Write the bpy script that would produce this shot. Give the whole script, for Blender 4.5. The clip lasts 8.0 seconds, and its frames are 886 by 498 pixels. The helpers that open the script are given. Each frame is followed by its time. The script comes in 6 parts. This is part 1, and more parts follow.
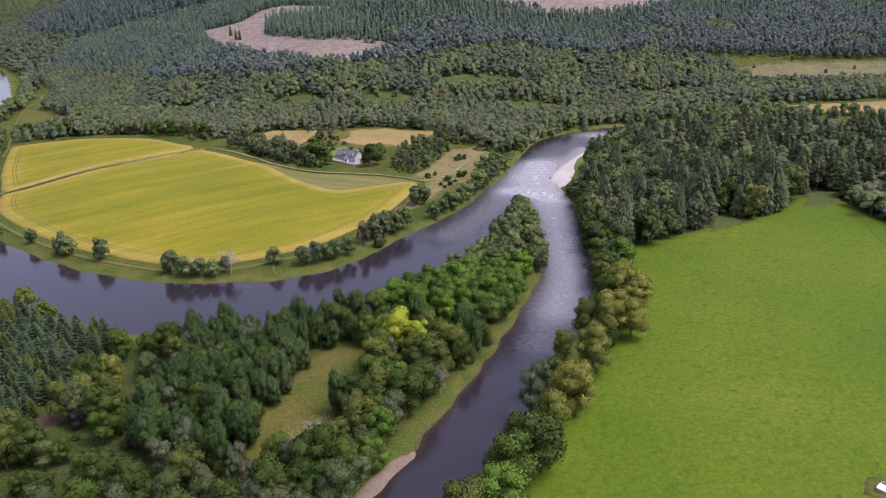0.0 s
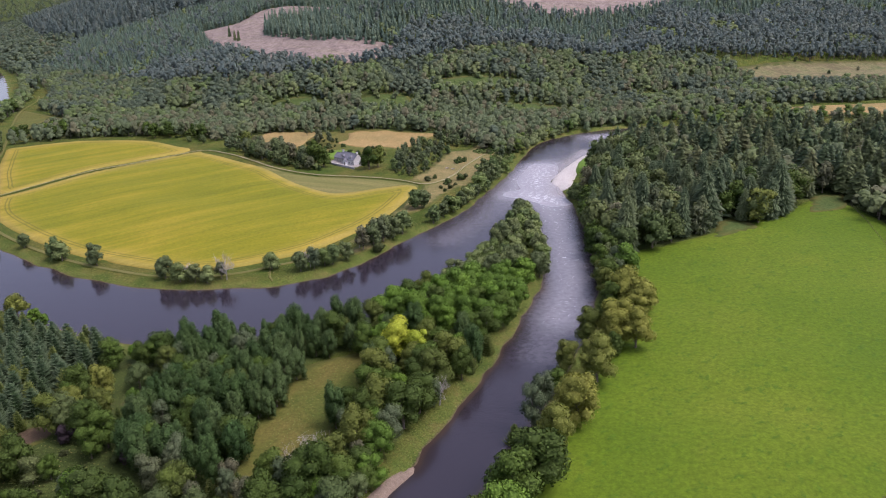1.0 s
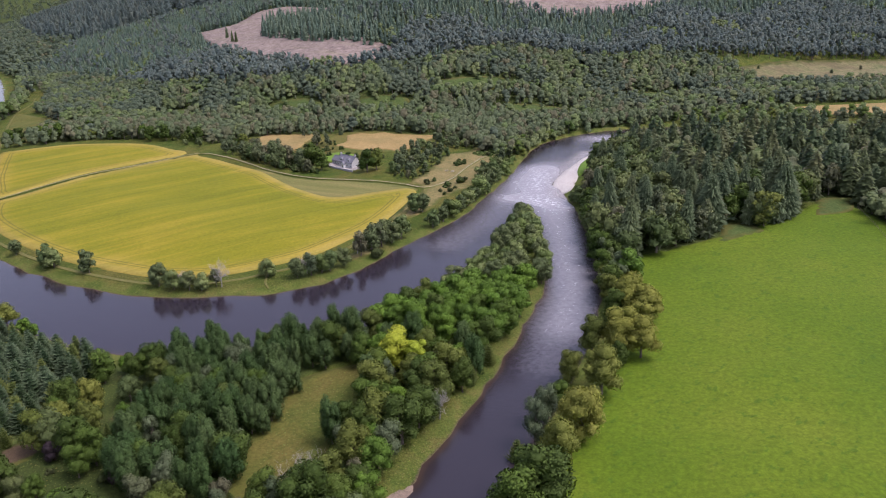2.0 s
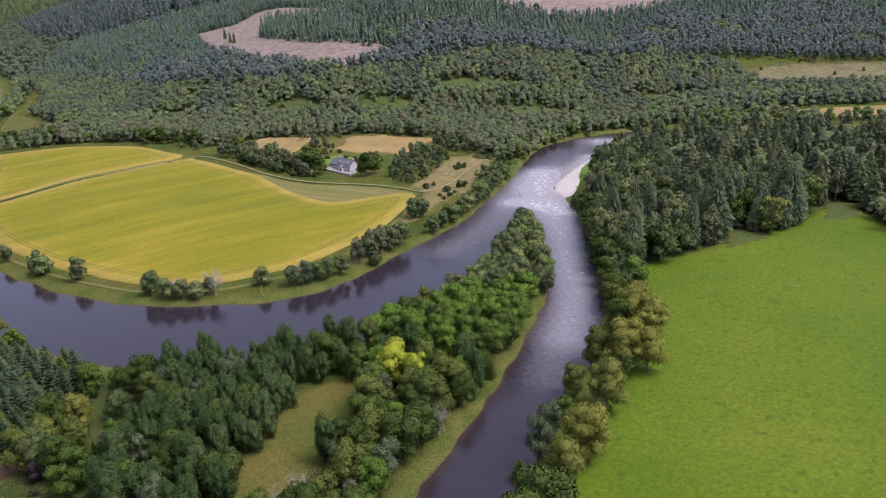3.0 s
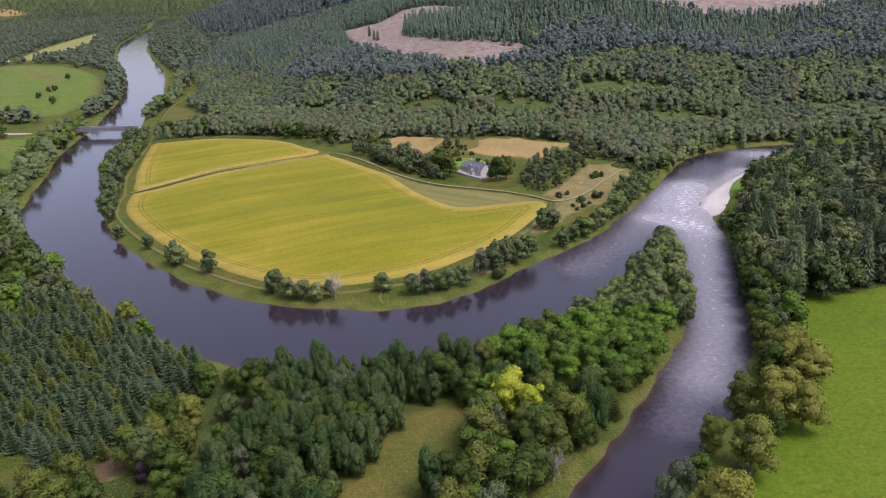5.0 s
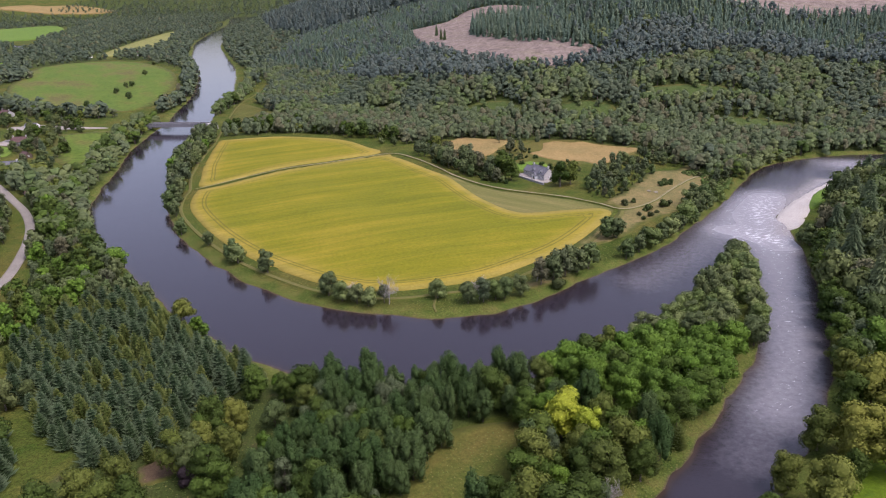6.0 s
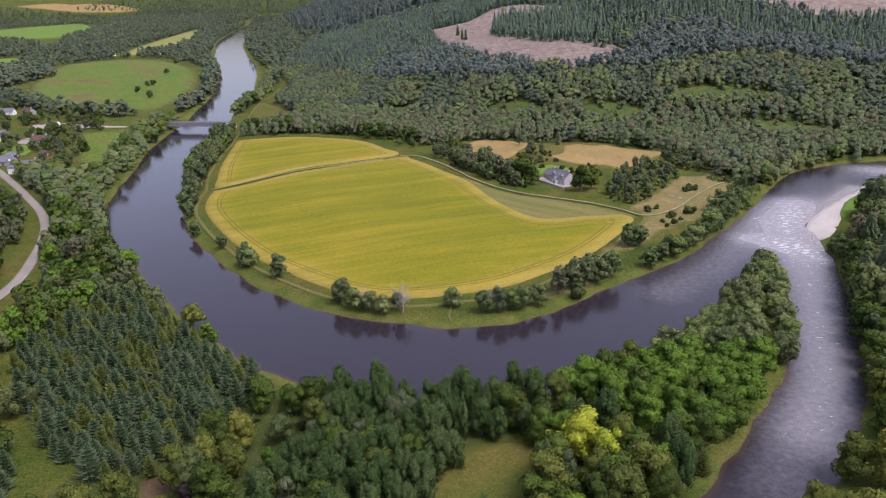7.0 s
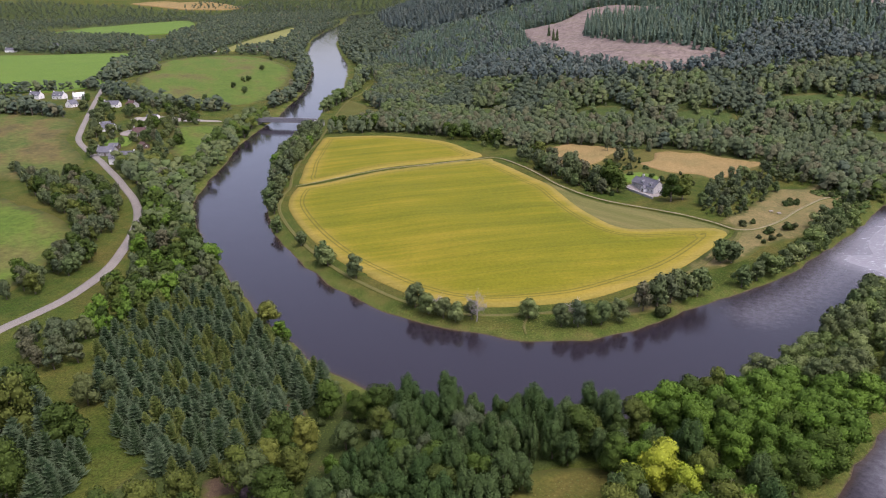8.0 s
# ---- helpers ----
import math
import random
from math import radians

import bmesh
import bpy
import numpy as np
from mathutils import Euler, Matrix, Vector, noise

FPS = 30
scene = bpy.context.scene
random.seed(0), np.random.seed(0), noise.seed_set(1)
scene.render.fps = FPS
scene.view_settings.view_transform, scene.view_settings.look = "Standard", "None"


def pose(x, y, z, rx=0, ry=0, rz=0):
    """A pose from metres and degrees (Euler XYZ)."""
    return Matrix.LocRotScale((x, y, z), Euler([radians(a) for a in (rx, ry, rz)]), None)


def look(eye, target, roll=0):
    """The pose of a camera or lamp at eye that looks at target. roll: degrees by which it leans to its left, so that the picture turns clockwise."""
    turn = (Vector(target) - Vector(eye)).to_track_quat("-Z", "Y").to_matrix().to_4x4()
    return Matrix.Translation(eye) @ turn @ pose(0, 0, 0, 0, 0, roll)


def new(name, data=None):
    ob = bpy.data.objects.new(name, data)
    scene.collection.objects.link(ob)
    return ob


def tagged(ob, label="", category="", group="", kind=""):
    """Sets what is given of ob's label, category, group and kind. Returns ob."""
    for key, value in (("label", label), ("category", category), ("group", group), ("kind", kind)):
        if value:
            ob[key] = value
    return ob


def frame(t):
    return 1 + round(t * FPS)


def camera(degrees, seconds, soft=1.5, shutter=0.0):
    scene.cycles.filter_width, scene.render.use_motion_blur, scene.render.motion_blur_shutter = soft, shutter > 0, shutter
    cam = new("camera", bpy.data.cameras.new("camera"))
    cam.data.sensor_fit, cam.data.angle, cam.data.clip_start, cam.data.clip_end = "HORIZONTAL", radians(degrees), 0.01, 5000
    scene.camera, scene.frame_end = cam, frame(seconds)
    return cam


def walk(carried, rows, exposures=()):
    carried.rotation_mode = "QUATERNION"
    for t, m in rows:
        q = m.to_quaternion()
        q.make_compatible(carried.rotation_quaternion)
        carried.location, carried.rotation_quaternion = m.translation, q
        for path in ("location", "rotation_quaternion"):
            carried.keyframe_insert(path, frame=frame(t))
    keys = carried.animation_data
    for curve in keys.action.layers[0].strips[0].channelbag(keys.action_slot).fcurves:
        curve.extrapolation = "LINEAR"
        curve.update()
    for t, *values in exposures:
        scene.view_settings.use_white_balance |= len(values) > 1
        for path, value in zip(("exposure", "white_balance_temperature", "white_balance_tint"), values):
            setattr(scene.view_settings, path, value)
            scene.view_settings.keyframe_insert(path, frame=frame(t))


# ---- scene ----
from mathutils import geometry

cam = camera(63.7, 8.0, soft=1.1)
PATH = [
    (0, (-0.208, 11.649, 111.164), (-0.206, 13.515, 110.444), -1.6),
    (0.5, (-0.086, 14.594, 111.154), (-0.084, 16.46, 110.433), -1.6),
    (1, (0.049, 17.643, 111.146), (0.05, 19.509, 110.427), -1.6),
    (1.5, (0.185, 20.848, 111.129), (0.185, 22.714, 110.409), -1.8),
    (3, (0.387, 31.17, 111.14), (0.389, 33.037, 110.422), -1.8),
    (3.5, (0.435, 34.926, 111.147), (0.355, 36.791, 110.43), -2.0),
    (4, (0.566, 38.948, 111.139), (0.253, 40.79, 110.427), -2.0),
    (5.5, (0.732, 51.612, 111.081), (0.332, 53.438, 110.37), -2.1),
    (6, (0.648, 55.783, 111.063), (0.121, 57.577, 110.355), -2.1),
    (6.5, (0.382, 59.848, 111.035), (-0.182, 61.631, 110.326), -2.1),
    (7, (-0.197, 63.789, 111.017), (-0.777, 65.567, 110.309), -2.0),
    (7.5, (-0.805, 67.613, 110.998), (-1.495, 69.353, 110.293), -2.0),
    (8, (-1.288, 71.39, 110.979), (-2.082, 73.086, 110.277), -1.9),
]
walk(cam, [(t, look(*p)) for t, *p in PATH], [(0, 0.37, 6080, 28), (4, 0.34, 6130, 28), (8, 0.27, 6220, 27)])

# ---- light: a bright overcast sky ----
SUN_HEIGHT, SUN_TURN = 62.0, 105.0
world = bpy.data.worlds.new("overcast_sky")
scene.world = world
world.use_nodes = True
wn, wl = world.node_tree.nodes, world.node_tree.links
wn.clear()
sky = wn.new("ShaderNodeTexSky")
sky.sky_type, sky.sun_disc = "NISHITA", False
sky.sun_elevation, sky.sun_rotation = radians(SUN_HEIGHT), radians(SUN_TURN)
sky.air_density, sky.dust_density, sky.ozone_density = 1.0, 4.0, 1.0
grey = wn.new("ShaderNodeHueSaturation")
grey.inputs["Saturation"].default_value = 0.65
wbg, wout = wn.new("ShaderNodeBackground"), wn.new("ShaderNodeOutputWorld")
wbg.inputs["Strength"].default_value = 0.225
wl.new(sky.outputs[0], grey.inputs["Color"])
wl.new(grey.outputs[0], wbg.inputs["Color"])
wl.new(wbg.outputs[0], wout.inputs["Surface"])
sun_data = bpy.data.lights.new("sun", "SUN")
sun_data.energy, sun_data.angle, sun_data.color = 1.75, radians(22), (1.0, 0.96, 0.9)
sun = new("sun", sun_data)
sx, sy = math.sin(radians(SUN_TURN)), math.cos(radians(SUN_TURN))
se = radians(SUN_HEIGHT)
sun.matrix_world = look((sx * math.cos(se) * 500, sy * math.cos(se) * 500, math.sin(se) * 500), (0, 0, 0))

# ---- terrain ----
# centre line of the main river: x, y, half width
RIVER = [
    (-1520, 2640, 44), (-1404, 2413, 42), (-1275, 2170, 31), (-1182, 1975, 23), (-1049, 1691, 20), (-912, 1445, 28), (-833, 1315, 25), (-698, 1114, 28), (-592, 967, 25), (-494, 808, 22), (-441, 711, 21),
    (-414, 649, 19), (-388, 598, 19), (-366, 544, 20), (-344, 497, 20), (-312, 438, 18), (-290, 400, 20), (-262, 358, 19), (-236, 332, 17),
    (-217, 314, 15.5), (-170, 280, 15.5), (-151, 268, 16.5), (-134, 260, 17.5), (-118, 252, 19.5), (-105, 249, 21), (-88, 247, 22), (-58, 250, 22), (-27, 266, 22), (4, 313, 19),
    (21, 345, 14.5), (35, 378, 13), (55, 424, 14), (77, 476, 18.5), (97, 504, 20), (140, 524, 21), (210, 530, 18), (330, 520, 18), (480, 500, 20), (800, 560, 22),
]
# the side channel that parts from it
CHANNEL = [(54, 396, 12), (55, 350, 11), (54, 310, 9.5), (48, 268, 10), (39, 238, 11), (29, 214, 11), (16.5, 187, 10.6), (6, 167, 10.2), (-4, 148, 9.4), (-22.5, 120, 10.6), (-45, 80, 12), (-80, 0, 14)]
# foot of the wooded hill
HILL_FOOT = [(2600, 900), (1300, 860), (700, 820), (430, 740), (250, 655), (90, 560), (-40, 530), (-170, 555), (-280, 640), (-400, 790), (-540, 960), (-800, 1400), (-1150, 2000), (-1500, 2900), (-1500, 5000), (2600, 5000)]
WEST_RISE = [(-1500, -800), (-620, -300), (-520, 180), (-640, 420), (-900, 700), (-1500, 1300), (-2100, 2200), (-2300, 3300), (-2300, 5000), (-5000, 5000), (-5000, -800)]

FAR_RISE = [(-5000, 1500), (-2600, 1950), (-1900, 2480), (-1480, 2700), (-1000, 2640), (-700, 5000), (-5000, 5000)]


def curve(points, steps):
    """Catmull-Rom through rows of numbers."""
    p = np.array(points, float)
    p = np.vstack([2 * p[0] - p[1], p, 2 * p[-1] - p[-2]])
    u = np.linspace(0, 1, steps, endpoint=False)[:, None]
    out = [0.5 * (2 * b + (c - a) * u + (2 * a - 5 * b + 4 * c - d) * u ** 2 + (3 * b - a - 3 * c + d) * u ** 3) for a, b, c, d in zip(p, p[1:], p[2:], p[3:])]
    return np.vstack(out + [p[-2:-1]])


def ring(points, steps=5):
    """A closed smooth outline through points."""
    p = np.array(points, float)
    n = len(p)
    return curve(np.vstack([p, p[:1]]), steps)[:-1] if steps > 1 and n > 2 else p


def along(X, Y, line):
    """Distance from a line of x, y and half width to its edge: under 0 within it."""
    best = np.full(np.shape(X), 1e9)
    for (ax, ay, aw), (bx, by, bw) in zip(line, line[1:]):
        dx, dy = bx - ax, by - ay
        u = np.clip(((X - ax) * dx + (Y - ay) * dy) / (dx * dx + dy * dy + 1e-9), 0, 1)
        best = np.minimum(best, np.hypot(X - ax - u * dx, Y - ay - u * dy) - aw - u * (bw - aw))
    return best


def inside(X, Y, poly):
    """Distance into a closed outline: over 0 within it."""
    best, odd = np.full(np.shape(X), 1e9), np.zeros(np.shape(X), bool)
    for (ax, ay), (bx, by) in zip(poly, np.roll(poly, -1, 0)):
        dx, dy = bx - ax, by - ay
        u = np.clip(((X - ax) * dx + (Y - ay) * dy) / (dx * dx + dy * dy + 1e-9), 0, 1)
        best = np.minimum(best, np.hypot(X - ax - u * dx, Y - ay - u * dy))
        odd ^= ((ay > Y) != (by > Y)) & (X < dx * (Y - ay) / (dy + 1e-12) + ax)
    return np.where(odd, best, -best)


def ease(a, b, v):
    u = np.clip((v - a) / (b - a), 0, 1)
    return u * u * (3 - 2 * u)


def waves(X, Y, size, seed):
    """Smooth uneven ground, about -1 to 1, of that many metres."""
    r = np.random.RandomState(seed)
    out = np.zeros(np.shape(X))
    for k in range(7):
        a, p = r.uniform(0, 2 * np.pi, 2)
        f = 2 * np.pi / (size * r.uniform(0.6, 1.6))
        out += np.sin((X * np.cos(a) + Y * np.sin(a)) * f + p)
    return out / 3.2


RIVER_LINE, CHANNEL_LINE = curve(RIVER, 5), curve(CHANNEL, 5)
FOOT, RISE, FAR = ring(HILL_FOOT, 1), ring(WEST_RISE, 1), ring(FAR_RISE, 1)


def bank(X, Y):
    """Metres from the water's edge."""
    return np.minimum(along(X, Y, RIVER_LINE), along(X, Y, CHANNEL_LINE)) + 0.5 * waves(X, Y, 14, 3) + 0.5 * waves(X, Y, 33, 4)


def height(X, Y, edge=None):
    s = bank(X, Y) if edge is None else edge
    z = np.where(s < 0, np.maximum(0.3 * s, -1.8), 1.3 * ease(0, 5, s) + 0.05 * np.minimum(s, 3))
    z = z + 3.2 * ease(6, 80, s) + 2.2 * ease(80, 200, s) + 0.25 * waves(X, Y, 40, 5) * ease(3, 15, s)
    hill = np.maximum(inside(X, Y, FOOT), 0)
    z = z + 0.24 * hill * ease(0, 90, hill) * (1 - 0.45 * ease(320, 1200, hill)) + waves(X, Y, 190, 6) * 5 * ease(60, 300, hill) + waves(X, Y, 420, 7) * 9 * ease(150, 500, hill)
    west = np.maximum(inside(X, Y, RISE), 0)
    z = z + 0.02 * west + 2.0 * waves(X, Y, 160, 8) * ease(40, 200, west)
    far = np.maximum(inside(X, Y, FAR), 0)
    z = z + 0.13 * far * ease(0, 200, far) + 8 * waves(X, Y, 300, 9) * ease(100, 500, far)
    return z


def axis(dense_from, dense_to, step, low, high):
    mid = list(np.arange(dense_from, dense_to + step, step))
    up, down, s = [mid[-1]], [mid[0]], step
    while up[-1] < high:
        s = min(s * 1.12, 11 if up[-1] < 1500 else 26 if up[-1] < 2700 else 110)
        up.append(up[-1] + s)
    s = step
    while down[-1] > low:
        s = min(s * 1.12, 11 if down[-1] > -1000 else 26 if down[-1] > -1900 else 110)
        down.append(down[-1] - s)
    return np.array(down[:0:-1] + mid + up[1:])


GX, GY = axis(-430, 210, 3.0, -4300, 3600), axis(110, 600, 3.0, -700, 4700)
GRID_X, GRID_Y = np.meshgrid(GX, GY)
GRID_EDGE = bank(GRID_X, GRID_Y)
GRID_Z = height(GRID_X, GRID_Y, GRID_EDGE)


def ground_z(x, y):
    """Height of the ground sheet at places."""
    x, y = np.asarray(x, float), np.asarray(y, float)
    i = np.clip(np.searchsorted(GX, x) - 1, 0, len(GX) - 2)
    j = np.clip(np.searchsorted(GY, y) - 1, 0, len(GY) - 2)
    u, v = (x - GX[i]) / (GX[i + 1] - GX[i]), (y - GY[j]) / (GY[j + 1] - GY[j])
    return (GRID_Z[j, i] * (1 - u) + GRID_Z[j, i + 1] * u) * (1 - v) + (GRID_Z[j + 1, i] * (1 - u) + GRID_Z[j + 1, i + 1] * u) * v


# ---- materials ----
def material(name, rough=0.8, spec=0.3, metal=0.0):
    m = bpy.data.materials.new(name)
    m.use_nodes = True
    b = m.node_tree.nodes["Principled BSDF"]
    b.inputs["Roughness"].default_value, b.inputs["Metallic"].default_value = rough, metal
    b.inputs["Specular IOR Level"].default_value = spec
    return m, m.node_tree.nodes, m.node_tree.links, b


def noise_of(nodes, links, scale, detail=4.0, rough=0.6, stretch=None, turn=0.0):
    pos, n = nodes.new("ShaderNodeNewGeometry"), nodes.new("ShaderNodeTexNoise")
    n.inputs["Scale"].default_value, n.inputs["Detail"].default_value, n.inputs["Roughness"].default_value = scale, detail, rough
    out = pos.outputs["Position"]
    if stretch:
        spin, mp = nodes.new("ShaderNodeMapping"), nodes.new("ShaderNodeMapping")
        spin.inputs["Rotation"].default_value[2] = radians(turn)
        mp.inputs["Scale"].default_value = stretch
        links.new(out, spin.inputs["Vector"])
        links.new(spin.outputs[0], mp.inputs["Vector"])
        out = mp.outputs[0]
    links.new(out, n.inputs["Vector"])
    return n.outputs["Fac"]


def ramp(nodes, links, fac, stops):
    r = nodes.new("ShaderNodeValToRGB")
    while len(r.color_ramp.elements) < len(stops):
        r.color_ramp.elements.new(0.5)
    for e, (p, c) in zip(r.color_ramp.elements, stops):
        e.position, e.color = p, (*c, 1)
    links.new(fac, r.inputs["Fac"])
    return r.outputs["Color"]


def mix(nodes, links, fac, a, b, mode="MIX"):
    m = nodes.new("ShaderNodeMix")
    m.data_type, m.blend_type = "RGBA", mode
    for sock, v in ((m.inputs["Factor"], fac), (m.inputs["A"], a), (m.inputs["B"], b)):
        if isinstance(v, (int, float)):
            sock.default_value = v
        elif isinstance(v, tuple):
            sock.default_value = (*v, 1)
        else:
            links.new(v, sock)
    return m.outputs["Result"]


def maths(nodes, links, op, a, b=0.0):
    m = nodes.new("ShaderNodeMath")
    m.operation = op
    for sock, v in ((m.inputs[0], a), (m.inputs[1], b)):
        if isinstance(v, (int, float)):
            sock.default_value = v
        else:
            links.new(v, sock)
    return m.outputs[0]


def span(nodes, links, v, a, b):
    m = nodes.new("ShaderNodeMapRange")
    m.interpolation_type = "SMOOTHSTEP"
    m.inputs["From Min"].default_value, m.inputs["From Max"].default_value = a, b
    links.new(v, m.inputs["Value"])
    return m.outputs["Result"]


def attribute(nodes, name):
    a = nodes.new("ShaderNodeAttribute")
    a.attribute_name = name
    return a.outputs["Fac"]


def bump(nodes, links, bsdf, height_socket, strength, distance):
    b = nodes.new("ShaderNodeBump")
    b.inputs["Strength"].default_value, b.inputs["Distance"].default_value = strength, distance
    links.new(height_socket, b.inputs["Height"])
    links.new(b.outputs[0], bsdf.inputs["Normal"])


def patchy(name, big, small, big_scale=0.03, small_scale=0.6, rough=0.9, relief=0.3, stretch=None, turn=0.0, amount=0.5, spec=0.15):
    """A surface of two scales: broad patches and fine grain."""
    m, n, l, b = material(name, rough, spec)
    f1 = noise_of(n, l, big_scale, 5, 0.6, stretch, turn)
    f2 = noise_of(n, l, small_scale, 6, 0.7)
    c = mix(n, l, amount, ramp(n, l, f1, big), ramp(n, l, f2, small))
    c = mix(n, l, 0.6, c, ramp(n, l, noise_of(n, l, small_scale * 2.5, 6, 0.8), [(0.35, (0.2, 0.2, 0.2)), (0.65, (0.8, 0.8, 0.8))]), "SOFT_LIGHT")
    l.new(c, b.inputs["Base Color"])
    bump(n, l, b, f2, relief, 0.4)
    return m


def ground_material():
    m, n, l, b = material("rough_grass", 0.95, 0.1)
    broad, fine, mid = noise_of(n, l, 0.025, 6, 0.65), noise_of(n, l, 0.9, 6, 0.75), noise_of(n, l, 0.12, 6, 0.7)
    grass = ramp(n, l, broad, [(0.34, (0.026, 0.050, 0.006)), (0.48, (0.042, 0.062, 0.009)), (0.62, (0.078, 0.068, 0.016))])
    grass = mix(n, l, 0.4, grass, ramp(n, l, mid, [(0.38, (0.026, 0.047, 0.007)), (0.58, (0.086, 0.080, 0.019))]))
    grass = mix(n, l, 0.6, grass, ramp(n, l, fine, [(0.3, (0.35, 0.35, 0.35)), (0.7, (0.9, 0.9, 0.9))]), "SOFT_LIGHT")
    floor = ramp(n, l, mid, [(0.35, (0.034, 0.052, 0.012)), (0.58, (0.05, 0.066, 0.017)), (0.74, (0.085, 0.066, 0.034))])
    shade = attribute(n, "woodland")
    c = mix(n, l, span(n, l, maths(n, l, "ADD", shade, maths(n, l, "MULTIPLY", mid, 0.5)), 0.55, 0.95), grass, floor)
    lip = maths(n, l, "SUBTRACT", attribute(n, "shore"), maths(n, l, "MULTIPLY", fine, 1.6))
    verge = span(n, l, lip, 6.0, 1.2)
    c = mix(n, l, maths(n, l, "MULTIPLY", verge, 0.75), c, ramp(n, l, mid, [(0.34, (0.042, 0.070, 0.012)), (0.52, (0.085, 0.105, 0.022)), (0.66, (0.125, 0.110, 0.036))]))
    mud = span(n, l, lip, 0.0, -0.7)
    c = mix(n, l, mud, c, ramp(n, l, fine, [(0.3, (0.03, 0.022, 0.014)), (0.7, (0.12, 0.09, 0.06))]))
    c = mix(n, l, 0.75, c, ramp(n, l, noise_of(n, l, 1.6, 6, 0.8), [(0.35, (0.15, 0.16, 0.14)), (0.65, (0.85, 0.86, 0.8))]), "SOFT_LIGHT")
    l.new(c, b.inputs["Base Color"])
    bump(n, l, b, fine, 0.8, 0.6)
    return m


def water_material():
    m, n, l, b = material("peaty_water", 0.04, 0.5)
    b.inputs["IOR"].default_value = 1.4
    bed = ramp(n, l, span(n, l, attribute(n, "shore"), 0.3, -3.5), [(0.0, (0.04, 0.027, 0.02)), (0.4, (0.024, 0.019, 0.020)), (1.0, (0.021, 0.0175, 0.023))])
    churn = attribute(n, "rapid")
    fleck = noise_of(n, l, 0.6, 8, 0.72, (0.6, 1.4, 1), -30)
    foam = maths(n, l, "MULTIPLY", span(n, l, maths(n, l, "ADD", fleck, maths(n, l, "MULTIPLY", churn, 0.12)), 0.70, 0.77), span(n, l, churn, 0.3, 1.1))
    # churned water paler from air; the same pale also stands for reflected sky
    bed = mix(n, l, span(n, l, maths(n, l, "ADD", churn, maths(n, l, "MULTIPLY", noise_of(n, l, 0.5, 6, 0.75), 0.6)), 0.5, 1.5), bed, (0.20, 0.195, 0.205))
    c = mix(n, l, foam, mix(n, l, attribute(n, "shoal"), bed, ramp(n, l, noise_of(n, l, 0.9, 5, 0.7), [(0.35, (0.13, 0.115, 0.105)), (0.65, (0.30, 0.275, 0.26))])), (0.6, 0.61, 0.62))
    l.new(c, b.inputs["Base Color"])
    l.new(maths(n, l, "ADD", maths(n, l, "MULTIPLY", foam, 0.5), maths(n, l, "ADD", maths(n, l, "MULTIPLY", churn, 0.22), 0.04)), b.inputs["Roughness"])
    wavelet = maths(n, l, "MULTIPLY", noise_of(n, l, 1.5, 4, 0.65, (0.55, 1.5, 1), 25), maths(n, l, "ADD", maths(n, l, "MULTIPLY", churn, 3.0), 0.25))
    chop = maths(n, l, "MULTIPLY", noise_of(n, l, 0.95, 5, 0.7, (0.6, 1.3, 1), -20), maths(n, l, "ADD", maths(n, l, "MULTIPLY", churn, 12.0), 0.32))
    swell = maths(n, l, "MULTIPLY", noise_of(n, l, 0.06, 3, 0.5), 0.9)
    ripple = maths(n, l, "ADD", wavelet, maths(n, l, "ADD", chop, swell))
    bump(n, l, b, ripple, 0.11, 0.6)
    return m


